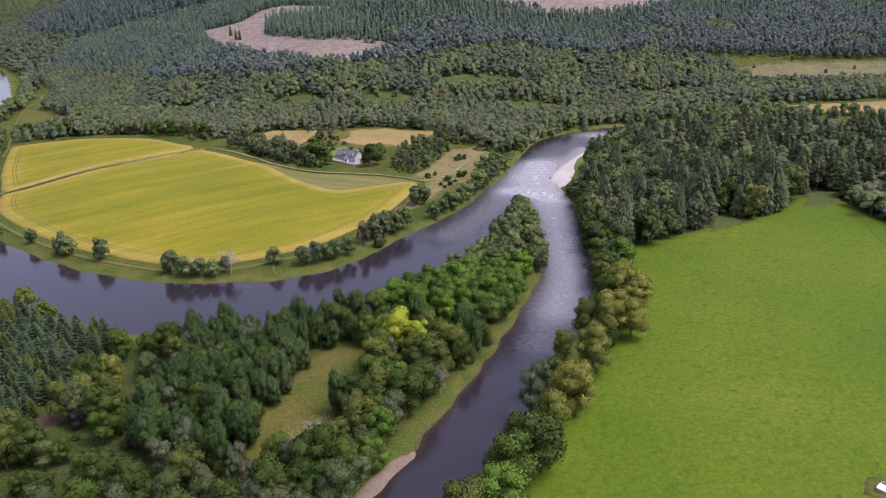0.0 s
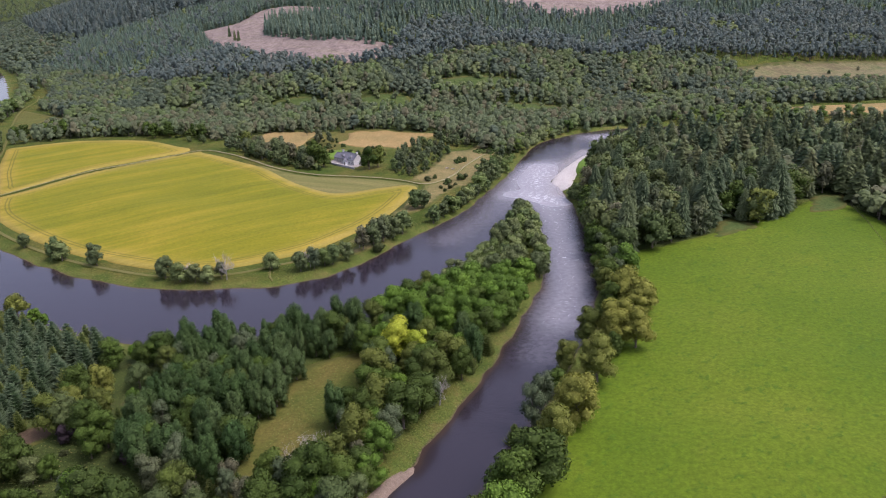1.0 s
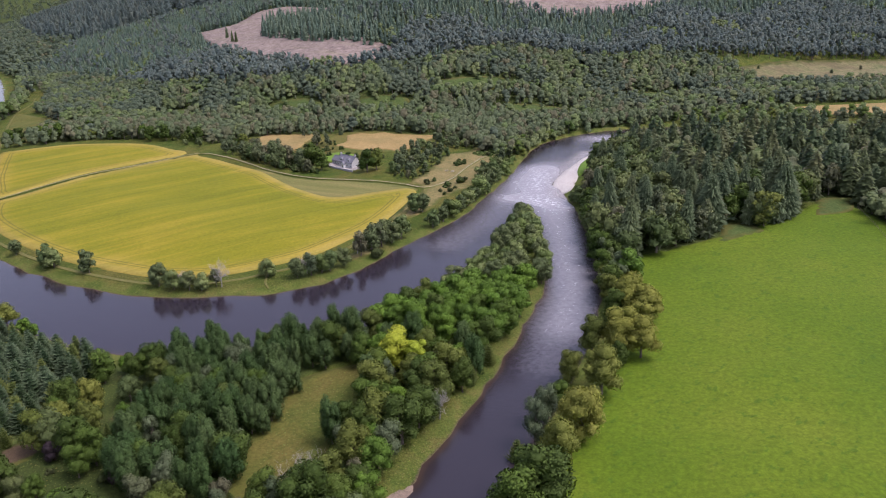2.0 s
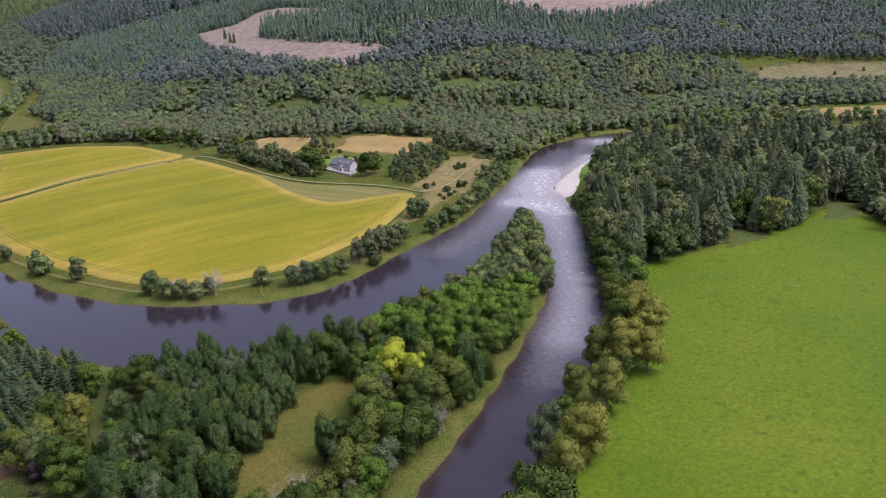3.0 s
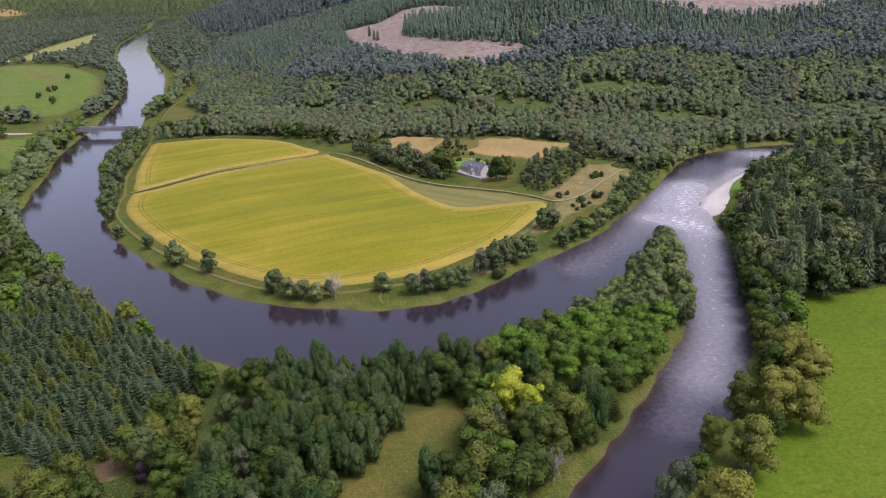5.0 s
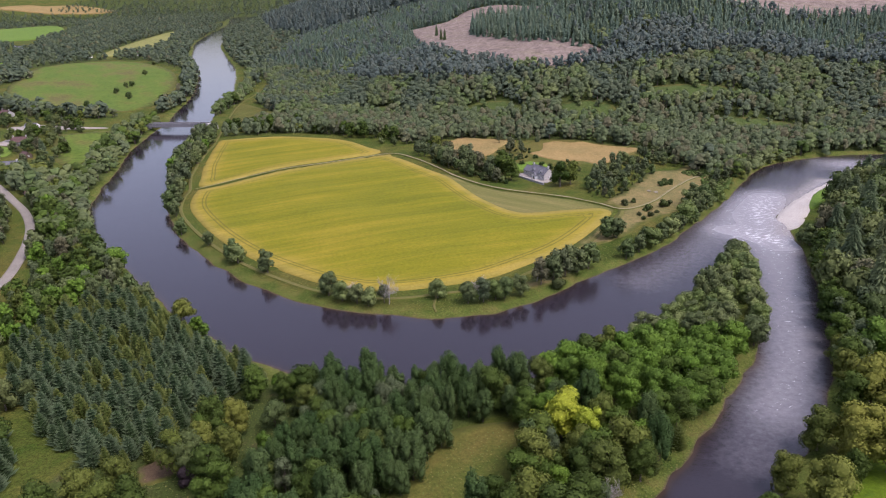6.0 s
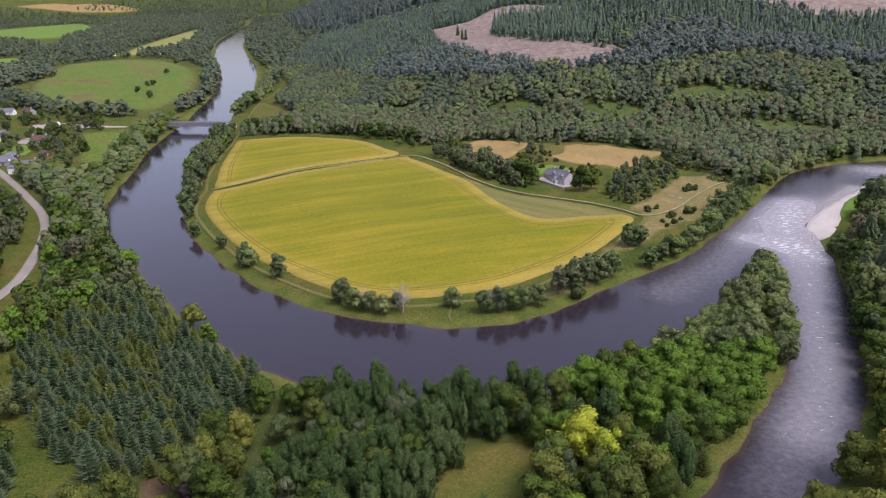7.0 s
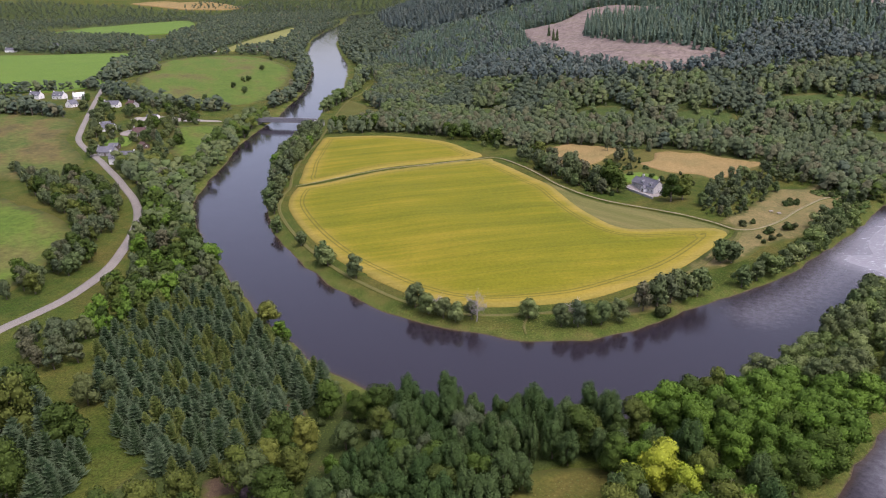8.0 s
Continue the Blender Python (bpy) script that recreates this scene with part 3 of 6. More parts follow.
def drape(name, outline, mat, lift, label, category, step=4.0, thick=0.4):
    """A sheet over the ground within a closed outline, with its edge turned down."""
    o = np.array(outline, float)
    loop = []
    for a, b in zip(o, np.roll(o, -1, 0)):
        k = max(1, int(np.hypot(*(b - a)) / step))
        loop += [a + (b - a) * i / k for i in range(k)]
    loop = np.array(loop)
    lo, hi = loop.min(0), loop.max(0)
    xs, ys = np.meshgrid(np.arange(lo[0], hi[0], step), np.arange(lo[1], hi[1], step))
    keep = inside(xs, ys, loop) > step * 0.45 + 0.5
    way = unit_rows(np.roll(loop, -1, 0) - np.roll(loop, 1, 0))
    inset = loop + np.column_stack([-way[:, 1], way[:, 0]]) * 0.55
    if np.mean(inside(inset[:, 0], inset[:, 1], loop)) < 0:
        inset = 2 * loop - inset
    inset = inset[inside(inset[:, 0], inset[:, 1], loop) > 0.3]
    pts = np.vstack([loop, inset, np.stack([xs[keep], ys[keep]], -1)])
    nl = len(loop)
    tri = geometry.delaunay_2d_cdt([Vector(p) for p in pts], [(i, (i + 1) % nl) for i in range(nl)], [], 1, 1e-4)
    flat, faces = np.array([v[:] for v in tri[0]]), np.array([f[:] for f in tri[2]])
    rim = inside(flat[:, 0], flat[:, 1], loop)
    z = ground_z(flat[:, 0], flat[:, 1]) + lift
    z[np.abs(rim) < 0.05] -= thick + lift
    ob = link_mesh(name, np.column_stack([flat, z]), faces, mat, smooth=True)
    put_values(ob, "rim", np.abs(rim))
    return tagged(ob, label, category, kind="structure")


def ribbon(name, points, width, mat, lift, label, category, steps=8):
    """A way along a smooth line, with turned-down sides."""
    c = curve([(*p, 0) for p in points], steps)[:, :2]
    d = np.gradient(c, axis=0)
    d /= np.linalg.norm(d, axis=1)[:, None]
    side = np.column_stack([d[:, 1], -d[:, 0]])
    cols = [(-1.15, -0.4), (-1, 0), (-0.5, 0.02), (0, 0.05), (0.5, 0.02), (1, 0), (1.15, -0.4)]
    v, a = [], []
    for s, dz in cols:
        p = c + side * (s * width / 2)
        v.append(np.column_stack([p, ground_z(p[:, 0], p[:, 1]) + lift + dz]))
        a.append(np.full(len(c), s))
    ob = link_mesh(name, np.concatenate(v), grid_faces(len(cols), len(c))[:, ::-1], mat, smooth=True)
    put_values(ob, "across", np.concatenate(a))
    return tagged(ob, label, category, kind="structure")


CROP_NORTH = ring([(-311, 524), (-282, 530), (-253, 531), (-225, 529), (-203, 521), (-182, 502), (-167, 488), (-190, 466), (-209, 451), (-230, 428), (-248, 406), (-262, 426), (-279, 456)], 7)
CROP_SOUTH = ring([(-246, 398), (-236, 376), (-222, 358), (-193, 331), (-160, 307), (-128, 291), (-107, 285), (-91, 285), (-74, 291), (-52, 307), (-31, 338), (-20, 364), (-14, 386), (-13, 394), (-19, 397), (-31, 391), (-48, 381), (-60, 381), (-76, 396), (-92, 416), (-106, 434), (-130, 456), (-153, 476), (-163, 481), (-205, 445), (-226, 420)], 7)
drape("crop_field", CROP_NORTH, CROP, 0.5, "ripening yellow-green barley field beside a farm track", "crop field")
drape("crop_field", CROP_SOUTH, CROP, 0.5, "broad ripening yellow-green barley field inside the river bend", "crop field")
PASTURE_SHEET = ring([(70, 272), (74, 290), (108, 302), (134, 314), (162, 332), (176, 342), (190, 334), (192, 300), (190, 270), (200, 240), (210, 100), (150, 60), (20, 60), (6, 105), (14, 136), (20, 152), (29, 170), (38, 188), (49, 206), (60, 232), (68, 256)], 4)
drape("pasture", PASTURE_SHEET, PASTURE, 0.3, "bright green grazed pasture beside the mature wood", "pasture")
drape("hay_meadow", ring([(-132, 512), (-124, 532), (-108, 532), (-96, 534), (-84, 532), (-88, 522), (-91, 506), (-93, 490), (-104, 479), (-119, 485)], 4), DRY, 0.3, "dry straw-coloured meadow behind the cottage", "meadow", 3)
drape("hay_meadow", ring([(-66, 528), (-58, 535), (-48, 533), (-40, 537), (-30, 532), (-16, 529), (-1, 523), (-6, 513), (-14, 497), (-18, 486), (-26, 477), (-35, 485), (-49, 484), (-62, 490), (-70, 498), (-64, 508)], 4), DRY, 0.3, "dry straw-coloured meadow behind the cottage", "meadow", 3)
drape("hay_meadow", ring([(-30, 340), (-21, 362), (-11, 392), (-12, 401), (-18, 407), (-9, 428), (-4, 445), (4, 470), (18, 479), (24, 492), (44, 500), (46, 478), (40, 462), (34, 446), (26, 432), (22, 414), (16, 399), (8, 390), (1, 380), (-3, 368), (-10, 356), (-20, 346)], 4), PARCHED, 0.28, "parched tan grass with scattered gorse above the river", "meadow", 3)
drape("stubble_strip", ring([(-116, 442), (-106, 438), (-88, 423), (-72, 415), (-57, 411), (-45, 408.5), (-32, 406), (-20, 402), (-12, 397), (-16, 388), (-30, 384), (-50, 374), (-66, 378), (-84, 398), (-100, 418)], 4), STRAW, 0.3, "pale striped stubble strip between barley and track", "field", 3)
drape("rough_pasture", ring([(-84, 537), (-60, 540), (-40, 540), (0, 524), (-8, 500), (-22, 478), (-60, 470), (-74, 456), (-92, 462), (-118, 482), (-134, 506), (-126, 536)], 4), GLADE, 0.16, "rough tan and green grass round the cottage meadows", "meadow", 4)
drape("hay_meadow", ring([(272, 592), (331, 596), (400, 590), (400, 560), (347, 561), (295, 570)], 3), DRY, 0.4, "strip of cut hay behind the mature wood", "meadow")
drape("moorland", ring([(285, 735), (370, 776), (482, 800), (600, 800), (560, 700), (418, 678), (300, 692)], 3), MOOR, 0.8, "brown rough moorland between woods", "moorland", 9)
drape("shingle_bar", ring([(-24, 138), (-21, 145), (-17.5, 151), (-13.5, 156.5), (-8.5, 160), (-8, 156.5), (-10, 153), (-13, 148), (-16.5, 142), (-20, 136.5)], 3), SAND, 0.3, "small pale sandy beach on the river bank", "shingle", 1.5)
for bay in WOOD_BAYS:
    drape("rough_meadow", bay, BRACKEN_FLOOR, 0.35, "rough green grass bay at the edge of the wood", "meadow", 2.5)
drape("parched_bank", ring([(-40, 296), (-30, 304), (-22, 316), (-26, 322), (-34, 312), (-44, 300)], 3), PARCHED, 0.3, "tan dry grass along the river bank", "meadow", 2)
drape("grass_glade", ring([(-54, 142), (-51, 172), (-46, 200), (-36, 210), (-24, 213), (-20, 204), (-24, 186), (-30, 170), (-32, 142)], 4), GLADE, 0.25, "ochre grass glade between riverside trees", "glade", 3)
drape("felled_clearing", ring([(-300, 952), (-245, 935), (-219, 984), (-150, 960), (-100, 900), (-135, 850), (-111, 774), (-40, 712), (-48, 688), (-92, 674), (-152, 712), (-220, 795)], 3), BRASH, 1.0, "felled hillside clearing of pinkish-brown brash", "clearing", 8)
drape("felled_clearing", ring([(40, 925), (66, 898), (125, 884), (204, 884), (290, 940), (290, 1010), (60, 1000)], 3), BRASH, 1.0, "felled hillside clearing of pinkish-brown brash", "clearing", 8)
drape("far_field", ring([(-1330, 930), (-1081, 1046), (-900, 880), (-730, 679), (-820, 610), (-1000, 640), (-1250, 800)], 3), FAR_GRASS, 0.8, "bright green level field beyond the village", "field", 10)
drape("far_field", ring([(-1850, 1420), (-1980, 1900), (-1949, 2110), (-1700, 1900), (-1440, 1570), (-1536, 1431)], 3), FAR_GRASS, 1.2, "bright green field framed by dark woods", "field", 14)
drape("far_field", ring([(-745, 755), (-880, 949), (-823, 1044), (-676, 968), (-559, 827), (-474, 665), (-490, 612), (-555, 608), (-660, 672)], 3), OLD_PASTURE, 0.8, "old green pasture beside the upper river", "field", 8)
drape("far_field", ring([(-915, 1107), (-1055, 1376), (-1215, 1752), (-970, 1371), (-912, 1232), (-885, 1115)], 3), HAYFIELD, 1.0, "pale yellow field among riverside trees", "field", 12)
drape("far_field", ring([(-455, 515), (-424, 545), (-398, 520), (-370, 468), (-360, 430), (-395, 450)], 3), OLD_PASTURE, 0.4, "small riverside meadow below the bridge", "field", 4)
drape("far_field", ring([(-470, 350), (-386, 318), (-353, 311), (-312, 299), (-287, 282), (-267, 246), (-264, 222), (-330, 190), (-470, 220)], 3), OLD_PASTURE, 0.4, "green pasture beside the lane", "field", 6)
drape("far_field", ring([(-2560, 2450), (-2254, 2456), (-2060, 2590), (-2180, 2640), (-2442, 2590)], 2), DRY, 1.5, "pale stubble field on the far valley side", "field", 25)
drape("moorland", ring([(-720, 545), (-560, 508), (-500, 450), (-420, 400), (-400, 362), (-440, 345), (-600, 420)], 3), HEATH, 0.4, "brown rough grassland beside the lane", "moorland", 8)
SHOAL = ring([(101, 486), (96, 472), (87, 458), (79, 446), (68, 424), (61, 400), (62, 392), (67, 388), (72, 394), (79, 416), (84, 430), (93, 448), (102, 466), (106, 480)], 3)
drape("shingle_bar", SHOAL, SHINGLE, 0.35, "pale bar of river shingle", "shingle", 3)
drape("grass_bank", ring([(85, 445), (93, 458), (98, 456), (92, 442), (86, 428), (80, 417), (79, 424)], 3), FAR_GRASS, 0.45, "fresh green grass bank above the shingle", "bank", 2)
ribbon("lane", [(-225, 150), (-229, 185), (-231, 205), (-231, 218), (-234, 236), (-243, 258), (-258, 282), (-284, 315), (-312, 341), (-349, 366), (-404, 400), (-475, 442), (-512, 474), (-575, 536), (-645, 605), (-735, 695)], 4.0, ROAD, 0.55, "pale grey worn asphalt lane", "road")
ribbon("farm_track", [(-420, 780), (-404, 744), (-390, 690), (-356, 612), (-313, 524), (-291, 472), (-270, 428), (-251, 398), (-243, 380), (-228, 357), (-196, 327), (-160, 301), (-128, 285), (-107, 279), (-88, 279), (-70, 286), (-48, 302), (-26, 338), (-15, 366), (-9, 388), (-8, 397)], 1.7, GRASS_TRACK, 0.4, "faint grassy farm track round the barley field", "track")
ribbon("farm_track", [(-249, 400), (-228, 425), (-205, 448), (-180, 468), (-158, 485), (-136, 470), (-115, 450), (-103, 437), (-87, 425), (-71, 417), (-57, 413), (-45, 410.5), (-32, 408), (-20, 404), (-9, 399), (0, 405), (8, 419), (16, 440), (26, 461), (35, 470), (47, 471)], 1.3, TRACK, 0.62, "pale gravel farm track with a grassy crown", "track")

ribbon("footpath", [(-71, 289), (-69.5, 283), (-68.5, 277), (-66.5, 273)], 0.8, GRASS_TRACK, 0.35, "narrow trodden path down to the water", "path")

# ---- trees ----
ICO_V, ICO_F = None, None
_bm = bmesh.new()
bmesh.ops.create_icosphere(_bm, subdivisions=1, radius=1)
ICO_V, ICO_F = np.array([v.co[:] for v in _bm.verts]), np.array([[v.index for v in f.verts] for f in _bm.faces])
_bm.free()


def tube(path, radii, sides=6):
    """A tapered limb along a path."""
    path = np.array(path, float)
    v, f = [], []
    d = np.gradient(path, axis=0)
    for p, t, r in zip(path, d, radii):
        t = t / (np.linalg.norm(t) + 1e-9)
        a = np.cross(t, (0.3, 0.9, 0.1))
        a /= np.linalg.norm(a) + 1e-9
        b = np.cross(t, a)
        for k in range(sides):
            w = 2 * np.pi * k / sides
            v.append(p + r * (a * np.cos(w) + b * np.sin(w)))
    for i in range(len(path) - 1):
        for k in range(sides):
            q, w = i * sides + k, i * sides + (k + 1) % sides
            f += [(q, w, w + sides), (q, w + sides, q + sides)]
    return np.array(v), np.array(f)


def join(pieces):
    v, f, base = [], [], 0
    for a, b in pieces:
        v.append(a)
        f.append(b + base)
        base += len(a)
    return np.concatenate(v), np.concatenate(f)


def lit(crown, normals):
    """A crown with the soft normals of its lobes."""
    return crown[0], crown[1], np.concatenate(normals) if isinstance(normals, list) else normals


def unit(a):
    return a / (np.linalg.norm(a, axis=-1, keepdims=True) + 1e-9)


def sprays(rng, centre, normal, size, long=1.0):
    """Small bent leaf sprays: two triangles each, about the given normals."""
    n = len(centre)
    t = unit(np.cross(normal, unit(rng.randn(n, 3))))
    b = np.cross(normal, t)
    a, w = size * rng.uniform(0.6, 1.25, (n, 1)) * long, size * rng.uniform(0.45, 0.9, (n, 1))
    droop = normal * size * rng.uniform(-0.45, 0.05, (n, 1))
    v = np.stack([centre - t * a + droop, centre - b * w, centre + t * a + droop, centre + b * w * rng.uniform(0.6, 1.2, (n, 1))], 1).reshape(-1, 3)
    i = np.arange(n)[:, None] * 4
    return v, np.concatenate([i + [0, 1, 3], i + [1, 2, 3]])


def broadleaf(seed, tall, wide, clear, lobes, leaves, leaf, upright=0.0, core=0.8, ragged=0.3, limbs=5, ruffle=0.55, lobe=(0.36, 0.56)):
    """Trunk and crown of a broad-leaved tree: limbs under lobes of leaf sprays."""
    rng = np.random.RandomState(seed)
    half = (tall - clear) / 2
    mid = clear + half
    c = unit(rng.randn(lobes, 3)) * rng.uniform(0.35, 0.75, (lobes, 1)) ** 0.7
    c[:, 2] = np.linspace(-0.62, 0.72, lobes) + rng.uniform(-0.12, 0.12, lobes)
    c[:, :2] *= np.sqrt(np.clip(1 - 0.75 * c[:, 2:] ** 2, 0.15, 1)) * (1.15 - 0.35 * c[:, 2:])
    c = c * (wide * 0.72, wide * 0.72, half) + (0, 0, mid)
    r = rng.uniform(*lobe, lobes) * wide
    tallness = 1.0 + upright
    scale = np.stack([r, r, np.minimum(r * tallness * rng.uniform(0.75, 1.0, lobes), half * 0.75)], -1)
    pick = rng.choice(lobes, leaves * 2, p=r ** 2 / np.sum(r ** 2))
    d = unit(rng.randn(leaves * 2, 3) + (0, 0, 0.35))
    p = c[pick] + d * scale[pick] * rng.uniform(1 - ragged * 0.5, 1 + ragged * 0.55, (leaves * 2, 1))
    deep = np.ones(len(p), bool)
    for k in range(lobes):
        q = np.linalg.norm((p - c[k]) / scale[k], axis=1)
        deep &= (q > 0.86) | (pick == k)
    p, d = p[deep][:leaves], d[deep][:leaves]
    crown = [sprays(rng, p, unit(d + ruffle * rng.randn(len(p), 3)), leaf)]
    facing = [np.repeat(unit(d + (0.36 if limbs else 0.16) * rng.randn(len(p), 3) + (0, 0, 0.25 if limbs else 1.3)), 4, 0)] + [unit(ICO_V + (0, 0, 0.0 if limbs else 1.3))] * lobes
    for k in range(lobes):
        crown.append((ICO_V * scale[k] * core * rng.uniform(0.85, 1.1, (len(ICO_V), 1)) + c[k], ICO_F))
    bend = rng.uniform(-0.05, 0.05, 2) * tall
    stem = [tube([(0, 0, -0.5), (bend[0] * 0.3, bend[1] * 0.3, clear), (bend[0], bend[1], tall * 0.8)], [wide * 0.075, wide * 0.055, wide * 0.012])]
    if not limbs:
        return tube([(0, 0, -0.5), (0, 0, tall * 0.6)], [wide * 0.07, wide * 0.03], 4), lit(join(crown), facing)
    for k in range(0, lobes, max(1, lobes // limbs)):
        stem.append(tube([(bend[0] * 0.4, bend[1] * 0.4, clear + half * rng.uniform(0, 0.4)), c[k] * (0.6, 0.6, 1) - (0, 0, r[k] * 0.3), c[k]], [wide * 0.035, wide * 0.022, wide * 0.008], 4))
    return join(stem), lit(join(crown), facing)


def soft_cone(crown, rng, rough):
    """Normals of a conifer: outward and up, uneven from bough to bough."""
    v = crown[0]
    out = unit(v * (1, 1, 0)) * 0.75 + (0, 0, 0.65)
    if not rough:
        return lit(crown, None)
    return lit(crown, unit(out + rough * np.repeat(rng.randn(len(v) // 5 + 1, 3), 5, 0)[:len(v)]))


def conifer(seed, tall, wide, clear, tiers, arms, droop=0.25, twigs=1, point=1.0, folded=1, frond=1.15):
    """Trunk and crown of a spruce or fir: whorls of uneven drooping boughs up a tapered stem."""
    rng = np.random.RandomState(seed)
    v, f, base = [], [], 0
    total = tiers * arms
    bulge = rng.uniform(0.8, 1.12, 7)
    for i in range(total):
        tier = (i // arms + (rng.uniform(-0.16, 0.16) if folded else rng.uniform(-0.6, 0.6))) / tiers
        u = np.clip(tier, 0, 1)
        a = i * 2.39996 + rng.uniform(-0.35, 0.35)
        z = clear + (tall - clear) * u
        lump = bulge[int(a / 0.9 + u * 3) % 7]
        reach = wide * min(1.0, (1 - u) * 1.02) ** point * min(1.0, 0.7 + 3 * u) * lump * rng.uniform(0.8, 1.1) + 0.12
        for w in range(twigs):
            a2 = a + (w - (twigs - 1) / 2) * 0.5
            L = reach * rng.uniform(0.75, 1.08) * (1 - 0.14 * abs(w - (twigs - 1) / 2))
            out, side = np.array((np.cos(a2), np.sin(a2), 0)), np.array((-np.sin(a2), np.cos(a2), 0))
            z2 = z + rng.uniform(-0.12, 0.12) * (tall - clear) / tiers
            dr = droop * rng.uniform(0.5, 1.4)
            root = np.array((0, 0, z2 + 0.12 * L)) + out * 0.05 * L
            tip = out * L + (0, 0, z2 - dr * L)
            mid = out * 0.6 * L + (0, 0, z2 + 0.02 * L)
            h = L * frond * np.pi / arms / twigs ** 0.5 * rng.uniform(0.7, 1.2)
            if not folded:
                v += [root, mid - side * h - (0, 0, 0.1 * L), tip, mid + side * h - (0, 0, 0.1 * L)]
                f += [(base, base + 1, base + 2), (base, base + 2, base + 3)]
                base += 4
                continue
            v += [root, mid - side * h - (0, 0, 0.16 * L), tip, mid + side * h - (0, 0, 0.16 * L), mid]
            f += [(base, base + 1, base + 4), (base + 1, base + 2, base + 4), (base + 2, base + 3, base + 4), (base + 3, base, base + 4)]
            base += 5
    spike = tube([(0, 0, clear), (0, 0, clear + (tall - clear) * 0.5), (0, 0, tall)], [wide * 0.5, wide * 0.32, 0.03], 6 if folded else 4)
    return tube([(0, 0, -0.5), (0, 0, tall * 0.5), (0, 0, tall * 0.95)], [tall * 0.017 + 0.05, tall * 0.011, 0.03], 5 if folded else 3), soft_cone(join([(np.array(v), np.array(f)), spike]), rng, 0.0 if folded else 0.25)


def bare_tree(seed, tall, wide):
    """A dead tree: trunk and forked bare boughs."""
    rng = np.random.RandomState(seed)
    pieces = [tube([(0, 0, -0.5), (0.3, 0.1, tall * 0.3), (0.1, 0.5, tall * 0.7)], [0.24, 0.16, 0.05], 6)]
    for k in range(22):
        a, z = rng.uniform(0, 6.28), tall * rng.uniform(0.25, 0.75)
        d = np.array((np.cos(a), np.sin(a), rng.uniform(0.3, 1.0)))
        tip = np.array((0.15, 0.2, z)) + d * wide * rng.uniform(0.6, 1.0)
        elbow = np.array((0.15, 0.2, z)) + d * wide * 0.45 + rng.uniform(-0.3, 0.3, 3)
        pieces.append(tube([(0.15, 0.2, z), elbow, tip], [0.09, 0.06, 0.025], 4))
        for j in range(6):
            s = elbow + (tip - elbow) * rng.uniform(0, 0.8)
            pieces.append(tube([s, s + rng.uniform(-0.5, 0.5, 3) * wide * 0.5 + (0, 0, 0.5), s + rng.uniform(-0.6, 0.6, 3) * wide * 0.7 + (0, 0, 1.0)], [0.045, 0.03, 0.015], 3))
    return join(pieces)


